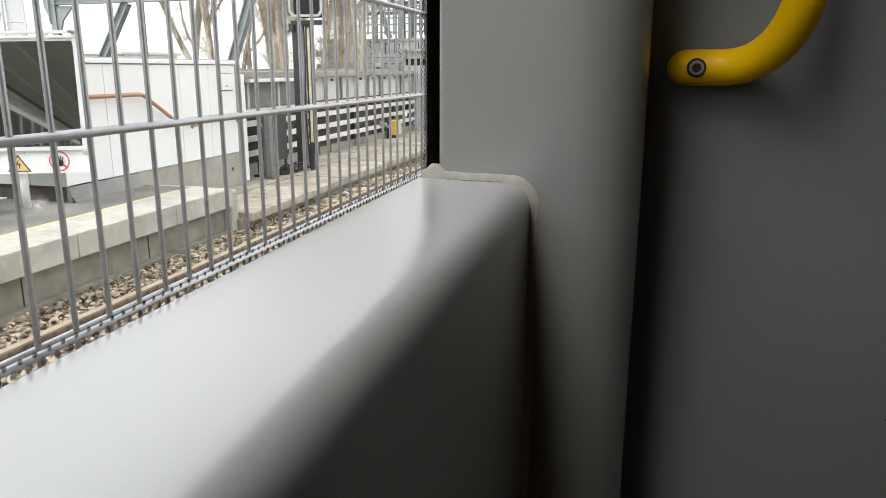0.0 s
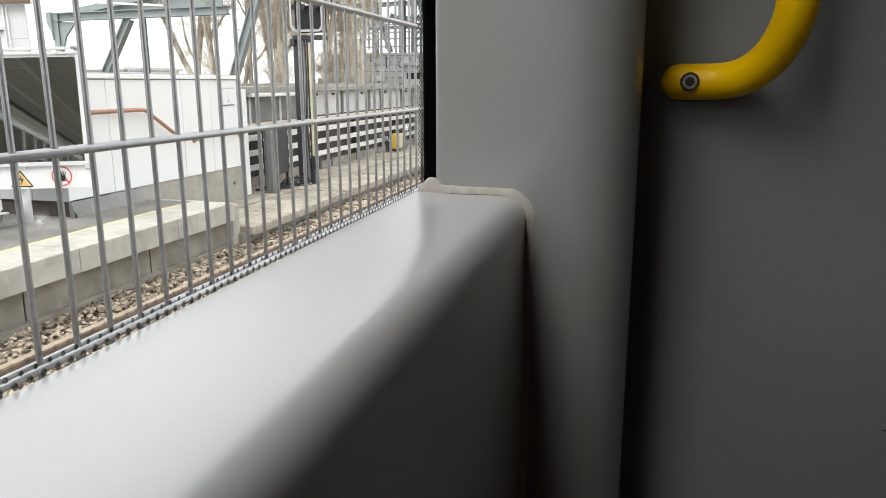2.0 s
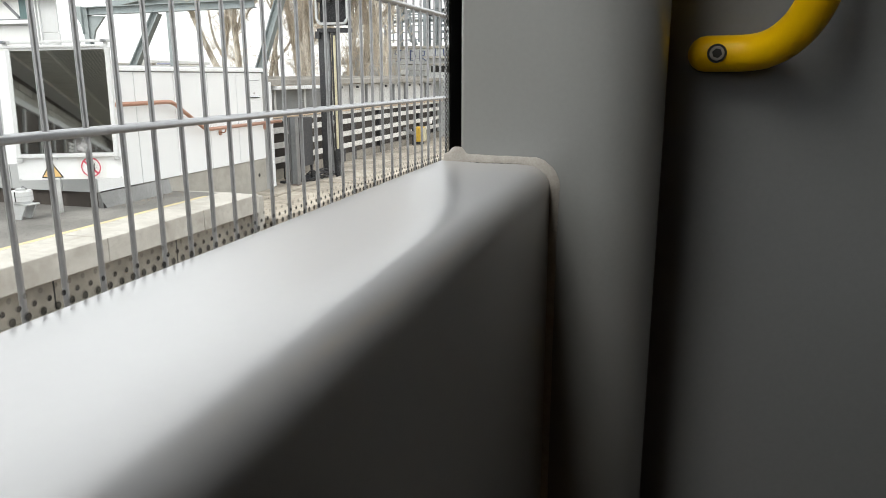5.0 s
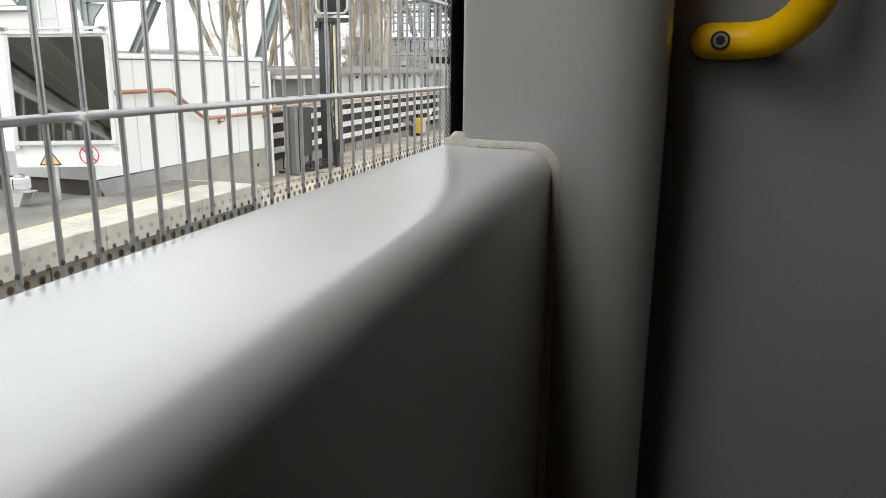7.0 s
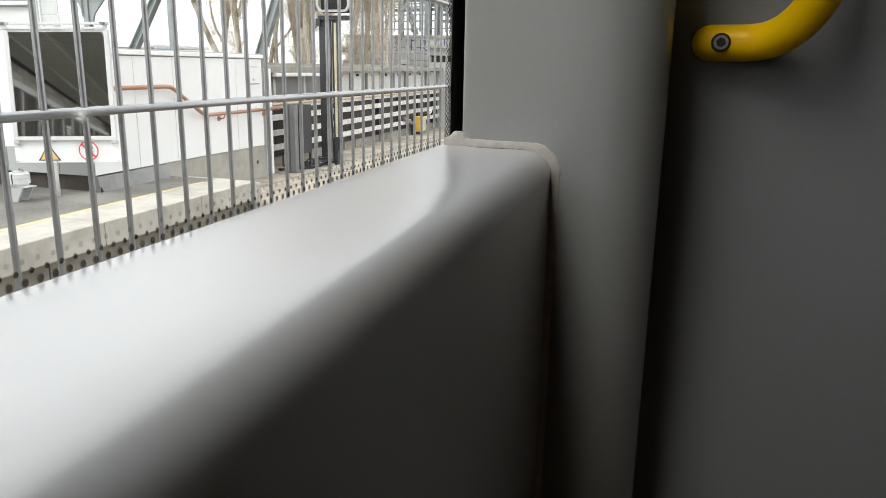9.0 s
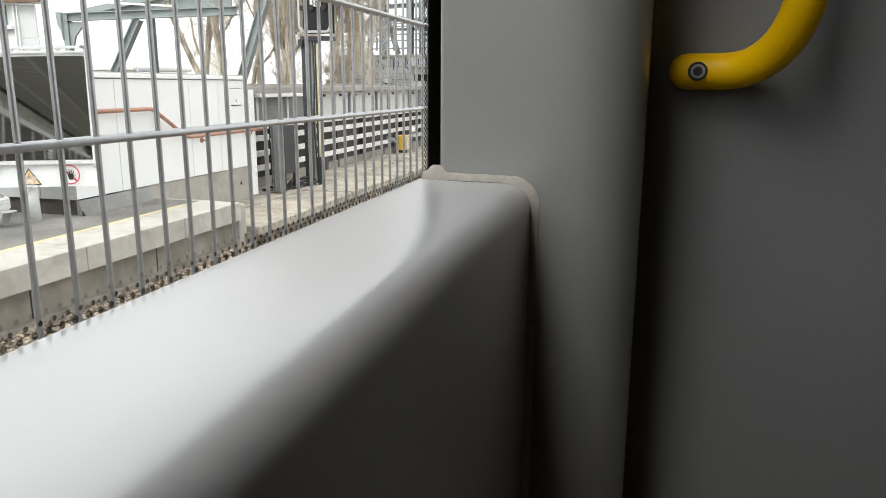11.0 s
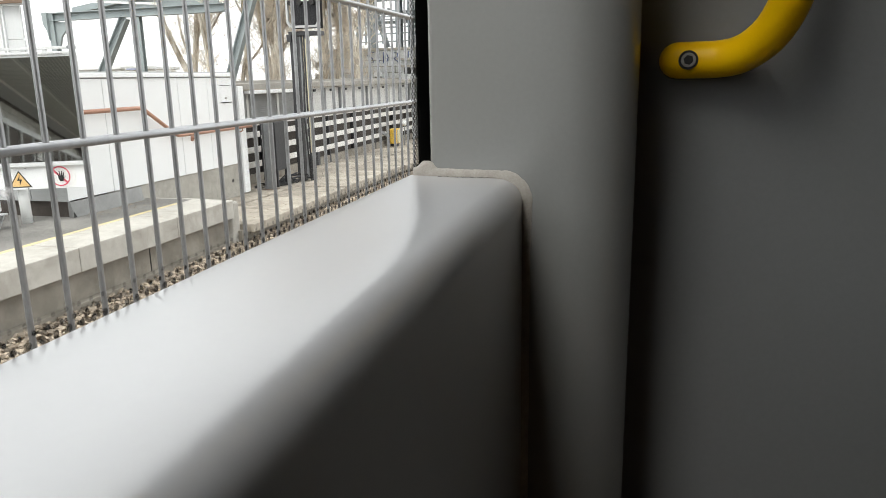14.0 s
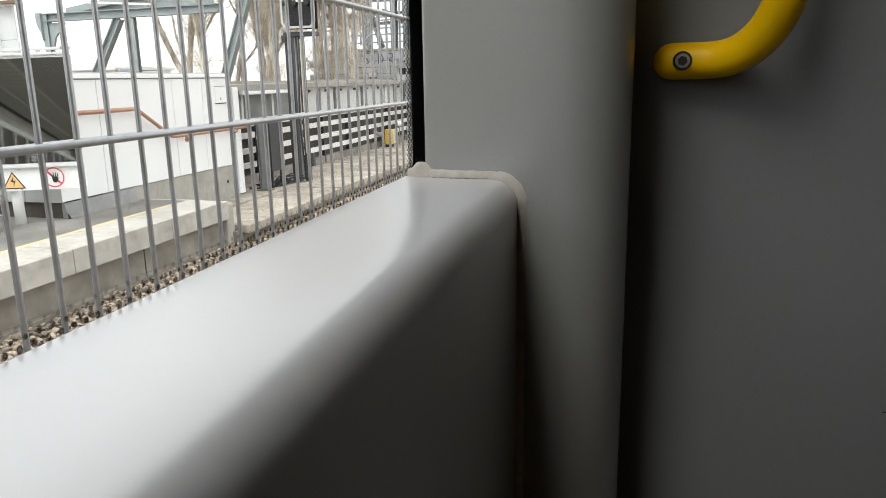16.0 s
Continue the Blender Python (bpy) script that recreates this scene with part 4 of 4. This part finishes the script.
# ================================================================ BACKGROUND
# white house with a brown eaves board
house = thing("white_house", "white rendered building with brown eaves board", "house")
part("wall", box(-14, -8.85, 9.0, 9.3, -0.5, 2.30), WHITE2, house)
part("corner_panel", box(-8.85, -8.56, 9.0, 9.03, 1.837, 2.30, 0.004, 1), FRAMEW, house)
part("corner_panel", box(-8.85, -8.55, 9.0, 9.03, -0.5, 1.830, 0.004, 1), FRAMEW, house)
part("corner_trim", box(-8.865, -8.845, 8.97, 9.01, -0.5, 2.30), WHITE, house)
part("corner_trim", box(-8.93, -8.905, 8.97, 9.0, -0.5, 2.30), WHITE, house)
part("channel_strip", box(-8.905, -8.865, 8.985, 9.0, -0.5, 2.30), GREYP, house)
part("eaves_board", box(-14, -8.36, 8.9, 9.0, 2.30, 2.36, 0.005), WHITE2, house)
part("gutter_board", box(-14, -8.35, 8.86, 8.90, 2.315, 2.36), WOODBROWN, house)
# sky reflection of the glass is put in as plain white
wd = part("window", box(-10.6, -9.19, 8.985, 9.0, 2.03, 2.295), SIGNW, house, "window pane painted white for the reflected sky")
part("frame", box(-9.19, -9.06, 8.96, 9.0, 2.03, 2.298, 0.004, 1), TEAL, wd, "dark teal window frame")
part("frame", box(-10.6, -9.06, 8.955, 8.995, 2.018, 2.034), GREYPOST, wd)
part("stay", beam((-9.46, 8.97, 2.27), (-9.21, 8.97, 2.05), 0.03, 0.03, up=(0, 1, 0)), GREYPOST, wd)
part("ledge", box(-14, -8.93, 8.92, 8.997, 1.96, 2.015, 0.006, 1), WHITE, house)
part("ledge_lip", box(-14, -8.93, 8.955, 8.997, 1.945, 1.958), GREYP, house)

# painted steel frame of a bridge
SY = 15.0
bridge = thing("steel_bridge_frame", "grey-green painted steel bridge frame with braces", "bridge")
part("column", ibeam((-13.375, SY, -0.5), (-13.375, SY, 2.80), 0.15, 0.15, 0.02, up=(0, 1, 0)), STEELGREEN, bridge)
part("column_cap", prism([(-13.56, 2.83), (-13.42, 2.83), (-13.42, 2.2), (-13.46, 2.42), (-13.54, 2.55)], "y", SY - 0.14, SY + 0.14), STEELGREEN, bridge)
part("gusset", prism([(-13.34, 2.62), (-12.85, 2.60), (-13.16, 2.28), (-13.24, 2.05), (-13.34, 2.05)], "y", SY - 0.03, SY + 0.03), STEELGREEN, bridge)
part("beam", ibeam((-13.40, SY, 2.727), (-8.85, SY, 2.772), 0.20, 0.185, 0.022), STEELGREEN, bridge)
part("roof_chord", beam((-13.0, SY + 0.3, 2.88), (-9.2, SY + 0.3, 3.42), 0.14, 0.14), STEELGREEN, bridge)
part("roof_plate", prism([(-12.7, 2.875), (-9.2, 2.90), (-9.2, 3.36), (-11.9, 3.0)], "y", SY + 0.36, SY + 0.40), STEELGREEN, bridge)
part("roof_edge", beam((-12.2, SY - 0.1, 3.02), (-10.4, SY - 0.1, 2.90), 0.05, 0.05), WHITE2, bridge)
for xa, za, xb, zb in ((-11.40, 2.65, -12.31, 1.2), (-7.91, 3.6, -8.90, 1.1)):
    part("brace", ibeam((xa, SY, za), (xb, SY, zb), 0.17, 0.18, 0.022), STEELGREEN, bridge)
part("column", ibeam((-11.05, SY, -0.5), (-11.05, SY, 2.65), 0.12, 0.12, 0.02, up=(0, 1, 0)), STEELGREEN, bridge)

# lattice bridge further along
lat = thing("lattice_bridge", "grey steel lattice footbridge with rails and cross braces", "bridge")
LY = 24.0
for z in (2.95, 3.25, 3.7, 4.3):
    part("chord", ibeam((-10.5, LY, z), (-4.0, LY, z + 0.12), 0.16, 0.14 if z > 3.4 else 0.10, 0.02), STEELGREY, lat)
for i, x in enumerate((-9.6, -8.7, -7.75, -7.35, -6.8, -6.1, -5.5)):
    part("post", ibeam((x, LY, 1.0), (x, LY, 5.5), 0.18, 0.16 if i % 2 else 0.28, 0.02, up=(0, 1, 0)), STEELGREY, lat)
for xa, za, xb, zb in ((-9.0, 4.6, -8.2, 2.2), (-8.2, 3.4, -6.6, 2.8), (-7.4, 4.6, -6.7, 2.2), (-6.4, 2.2, -5.8, 4.6), (-7.0, 3.5, -5.6, 2.6), (-6.7, 4.4, -6.0, 2.4)):
    part("brace", ibeam((xa, LY + 0.1, za), (xb, LY + 0.1, zb), 0.14, 0.16, 0.02), STEELGREY, lat)
for k in range(16):
    x = -9.8 + 0.3 * k
    part("rail_post", beam((x, LY - 0.1, 2.3), (x, LY - 0.1, 3.3), 0.05, 0.05), STEELGREY, lat)
for z in (2.35, 2.6, 2.8, 3.05, 3.15):
    part("hand_bar", beam((-10.2, LY - 0.1, z), (-4.2, LY - 0.1, z + 0.1), 0.045, 0.045), STEELGREY, lat)
for x in (-7.2, -7.05, -6.9):
    part("ladder_bar", beam((x, LY - 0.2, 2.3), (x, LY - 0.2, 3.6), 0.05, 0.05), STEELGREY, lat)
for i in range(5):
    part("rung", beam((-7.25, LY - 0.2, 2.4 + 0.2 * i), (-6.8, LY - 0.2, 2.4 + 0.2 * i), 0.05, 0.05), STEELGREY, lat)

# concrete block wall with sprayed lettering
blk = thing("block_wall", "grey concrete block wall with blue graffiti strokes", "wall")
part("core", box(-7.95, -4.4, 18.06, 18.3, -0.5, 1.80), CONCDARK, blk)
random.seed(21)
zc, row = 1.02, 0
shared = {}
while zc < 1.72:
    h = 0.155 if row < 4 else 0.24
    x = -7.95 - (0.2 if row % 2 else 0)
    ln = 0.40
    while x < -4.4:
        key_ = (h, ln)
        if key_ not in shared:
            shared[key_] = part("block", box(0.006, ln - 0.006, 0, 0.06, 0.006, h - 0.006, 0.006, 1), BLOCK, blk)
            ob = shared[key_]
        else:
            ob = new("block", shared[key_].data)
            ob.parent = blk
        ob.location = (x, 18.0 + random.uniform(-0.006, 0.004), zc)
        x += ln
    zc += h
    row += 1
part("coping", box(-8.0, -4.4, 17.96, 18.3, zc, zc + 0.06), CONC, blk)
for stroke in (((-6.52, 1.93), (-6.66, 1.94), (-6.70, 1.86), (-6.58, 1.79), (-6.55, 1.70), (-6.68, 1.66)), ((-6.42, 1.94), (-6.40, 1.67)),
               ((-6.28, 1.93), (-6.20, 1.90), (-6.15, 1.80), (-6.20, 1.70), (-6.28, 1.67), (-6.28, 1.93)), ((-6.03, 1.67), (-6.03, 1.93), (-5.90, 1.90), (-5.92, 1.81), (-6.02, 1.79), (-5.86, 1.66)),
               ((-5.62, 1.95), (-5.64, 1.70), (-5.50, 1.70)), ((-5.42, 1.95), (-5.38, 1.68)), ((-5.30, 1.70), (-5.24, 1.94), (-5.18, 1.70))):
    part("paint_stroke", tube([(x + 0.03, 17.992, z - 0.10) for x, z in stroke], 0.014, 5), BLUEPAINT, blk)
lb = thing("low_store", "grey concrete store with dark window band", "building")
part("wall", box(-5.62, -3.4, 17.5, 17.9, -0.5, 1.62), GREYP, lb)
part("window_band", box(-5.55, -3.4, 17.485, 17.52, 1.29, 1.44), DARK, lb)
part("ledge", box(-5.66, -3.4, 17.38, 17.5, 1.455, 1.50), CONC, lb)
part("ledge", box(-5.70, -3.4, 17.35, 17.9, 1.62, 1.67), CONC, lb)
wb = thing("white_box", "small white box on the wall cap", "box")
part("body", box(-6.42, -6.26, 17.7, 17.9, 1.24, 1.34, 0.01), SIGNW, wb)
part("foot", box(-6.40, -6.28, 17.72, 17.88, -0.5, 1.24), CONCDARK, wb)
nb = thing("blue_sign_board", "small blue and white board far behind the enclosure", "sign")
part("board", box(-14.62, -13.95, 19.0, 19.05, 1.565, 1.612), BLUE, nb)
part("leg", box(-14.0, -13.95, 19.0, 19.04, -0.5, 1.565), GREYPOST, nb)


fr_ = thing("far_flat_roof", "pale flat roof with a raised box beyond the enclosure", "building")
part("wall", box(-17.2, -14.95, 19.2, 22.0, -0.5, 1.60), WHITE2, fr_)
part("roof_edge", box(-17.3, -14.85, 19.1, 22.1, 1.60, 1.70, 0.01, 1), WHITE2, fr_)
part("roof_box", box(-16.8, -15.75, 19.4, 20.6, 1.70, 1.80, 0.02, 1), WHITE2, fr_)
part("roof_box", box(-15.7, -15.2, 19.4, 20.2, 1.70, 1.745, 0.02, 1), WHITE2, fr_)
frail = thing("far_railing", "thin pale railing beyond the enclosure", "railing")
for zr in (1.52, 1.66, 1.775):
    part("rail", beam((-14.9, 18.7, zr), (-9.4, 18.7, zr), 0.014, 0.014), WHITE2, frail)
for k in range(12):
    part("post", beam((-14.88 + 0.495 * k, 18.7, -0.5), (-14.88 + 0.495 * k, 18.7, 1.785), 0.012, 0.012, up=(0, 1, 0)), WHITE2, frail)


def ctube(pts, rad, sides, vs, fs):
    """Adds a tapered tube to plain lists of points and faces."""
    base = len(vs)
    for i, p in enumerate(pts):
        d = (pts[min(i + 1, len(pts) - 1)] - pts[max(i - 1, 0)]).normalized()
        s = d.orthogonal().normalized()
        u = d.cross(s)
        for k in range(sides):
            a = 2 * math.pi * k / sides
            q = p + (s * math.cos(a) + u * math.sin(a)) * rad[i]
            vs.append((q.x, q.y, q.z))
    for i in range(len(pts) - 1):
        for k in range(sides):
            a0, a1 = base + i * sides + k, base + i * sides + (k + 1) % sides
            fs.append((a0, a1, a1 + sides, a0 + sides))


def wander(p, d, length, steps, wob):
    out = [Vector(p)]
    d = Vector(d).normalized()
    for _ in range(steps):
        d = (d + Vector((random.gauss(0, wob), random.gauss(0, wob), random.gauss(0, wob * 0.6) + 0.03))).normalized()
        out.append(out[-1] + d * (length / steps))
    return out


def tree(x, y, height, r0, lean=(0, 0), limbs=4, sprouts=160, seed=0):
    random.seed(seed)
    t = thing("tree", "leafless pollarded tree with bark and shaggy sprouts", "tree", group="trees behind the wall")
    if y < 15:
        x, y, r0 = x * 1.14, y * 1.14, r0 * 1.14
    base = Vector((x, y, -0.5))
    vs, fs = [], []
    trunk = wander(base, (lean[0], lean[1], 1), height, 12, 0.05)
    rad = [r0 * 0.52 * (1 - 0.40 * i / 12) * (1 + random.uniform(-0.08, 0.08)) for i in range(13)]
    ctube(trunk, rad, 9, vs, fs)
    me = bpy.data.meshes.new("trunk")
    me.from_pydata(vs, [], fs)
    me.materials.append(BARK)
    for p_ in me.polygons:
        p_.use_smooth = True
    o = new("trunk", me)
    o.parent = t
    tips = [(trunk[i], rad[i]) for i in range(3, 13)]
    for k in range(limbs):
        i = random.randint(4, 9)
        a = random.uniform(0, 6.28)
        vs, fs = [], []
        w = wander(trunk[i], (math.cos(a), math.sin(a), 1.5), random.uniform(1.8, 3.4), 7, 0.12)
        rr = [rad[i] * 0.55 * (1 - 0.75 * j / 7) for j in range(8)]
        ctube(w, rr, 7, vs, fs)
        me = bpy.data.meshes.new("limb")
        me.from_pydata(vs, [], fs)
        me.materials.append(BARK)
        o = new("limb", me)
        o.parent = t
        tips += list(zip(w[1:], rr[1:]))
    vs, fs = [], []
    for k in range(int(sprouts * 0.9)):
        p, rp = random.choice(tips)
        a = random.uniform(0, 6.28)
        d = Vector((math.cos(a), math.sin(a), random.uniform(0.3, 2.4)))
        st_ = p + Vector((math.cos(a), math.sin(a), random.uniform(-1, 1) * 2)) * rp * 0.8
        ln = random.uniform(0.25, 1.25)
        w = wander(st_, d, ln, 4, 0.22)
        ctube(w, [0.006, 0.005, 0.004, 0.003, 0.002], 3, vs, fs)
        for _ in range(7):
            q = w[random.randint(1, 3)]
            a2 = random.uniform(0, 6.28)
            w2 = wander(q, (math.cos(a2), math.sin(a2), 0.9), ln * 0.45, 3, 0.25)
            ctube(w2, [0.005, 0.004, 0.003, 0.0015], 3, vs, fs)
    me = bpy.data.meshes.new("twigs")
    me.from_pydata(vs, [], fs)
    me.materials.append(TWIG)
    o = new("twigs", me)
    o.parent = t
    o["kind"] = "stuff"


tree(-8.11, 13.76, 5.2, 0.146, (-0.64, 0), 3, 130, 1)
tree(-8.60, 13.59, 6.0, 0.086, (-0.02, 0), 2, 120, 2)
tree(-8.30, 14.28, 6.0, 0.095, (0.0, 0), 3, 120, 3)
tree(-7.61, 14.96, 6.5, 0.138, (0.02, 0), 4, 300, 5)
tree(-7.22, 14.28, 6.5, 0.172, (0.0, 0), 5, 420, 6)
tree(-6.84, 14.62, 6.5, 0.146, (-0.03, 0), 5, 420, 7)
tree(-6.49, 14.19, 6.0, 0.129, (0.03, 0), 5, 380, 8)
tree(-6.19, 14.79, 6.0, 0.138, (0.0, 0), 5, 380, 9)
tree(-9.46, 16.77, 7.0, 0.120, (0.05, 0), 4, 170, 13)
tree(-8.77, 17.63, 7.0, 0.120, (-0.05, 0), 4, 170, 14)

for i, (tx, tr) in enumerate(((-10.50, 0.16), (-10.14, 0.12), (-8.53, 0.17), (-7.87, 0.14), (-7.085, 0.15), (-6.48, 0.13), (-6.18, 0.12))):
    tree(tx, 16.2 + 0.15 * (i % 3), 6.5, tr, (0.02 - 0.015 * (i % 3), 0), 3, 330 if i > 1 else 130, 40 + i)

# ---------------------------------------------------------------- platform roof, seen in the mirror
roof = thing("platform_roof", "dark metal platform roof with perforated strip and pale beam", "roof")
part("soffit", box(-7.12, -5.45, -60, -1.0, 2.90, 2.96), SOFFIT, roof)
part("seam_strip", box(-6.47, -6.445, -60, -1.0, 2.892, 2.90), WHITE2, roof)
for i in range(14):
    part("perforated_strip", box(-6.36 + 0.065 * i, -6.336 + 0.065 * i, -40, -1.0, 2.895, 2.90), GREYPOST, roof)
for i in range(40):
    part("panel_joint", box(-7.1, -5.45, -2.0 - 0.55 * i, -1.985 - 0.55 * i, 2.896, 2.90), GREYPOST, roof)
part("beam", box(-7.57, -7.12, -60, -1.0, 2.84, 2.96), GREYP, roof)
part("rear_soffit", box(-9.4, -7.57, -60, -1.0, 3.75, 3.81), DARKWALL, roof)
bw = thing("platform_back_wall", "grey block wall with pale band and white posts behind the platform", "wall")
part("core", box(-9.4, -9.06, -60, -1.0, -0.05, 3.75), DARKWALL, bw)
for i in range(2):
    for k in range(16):
        y_ = -38 + 2.1 * k + (1.05 if i % 2 else 0)
        part("facing_slab", box(-9.06, -9.0, y_ + 0.05, y_ + 2.05, 3.26 + 0.245 * i, 3.485 + 0.245 * i), GREYBLOCK, bw)
part("band", box(-9.06, -8.97, -40, -1.0, 3.02, 3.23), GREYP, bw, "pale concrete band")
for k in range(13):
    y_ = -38 + 2.6 * k
    part("post", box(-9.05, -8.98, y_, y_ + 0.22, 0.0, 3.0), GREYP, bw)
# lit window: its glow is painted as white, nothing emits here
for i in range(3):
    for k in range(2):
        part("pane", box(-9.055, -9.03, -24.6 + 0.62 * k, -24.1 + 0.62 * k, 2.16 + 0.15 * i, 2.27 + 0.15 * i), SIGNW, bw)

# fallen leaves and grit on platform and walkway
vs, fs = [], []
random.seed(33)
for k in range(900):
    if k < 200:
        x, y, z = WX + 0.03 + abs(random.gauss(0, 0.10)), random.uniform(5.6, 6.55), 0.002
    elif k < 270:
        x, y, z = random.uniform(-4.75, -4.0), random.uniform(5.9, 6.5), 0.003
    elif k < 520:
        x, y, z = random.uniform(-5.2, -3.95), random.uniform(6.8, 12), WZ + 0.012
    else:
        x, y, z = -5.33 + abs(random.gauss(0, 0.12)), random.uniform(8.6, 16), WZ + 0.012
    r_, a0 = random.uniform(0.003, 0.008), random.uniform(0, 6.28)
    i0 = len(vs)
    for j in range(5):
        a_ = a0 + j * 1.257
        vs.append((x + r_ * math.cos(a_) * 1.5, y + r_ * math.sin(a_), z + random.uniform(0, 0.008)))
    vs.append((x, y, z + 0.008 + r_ * 0.3))
    fs += [(i0 + j, i0 + (j + 1) % 5, i0 + 5) for j in range(5)]
me = bpy.data.meshes.new("litter")
me.from_pydata(vs, [], fs)
me.materials.append(BALLAST)
tagged(new("litter", me), "scattered dead leaves and grit on the concrete", "litter", kind="stuff")
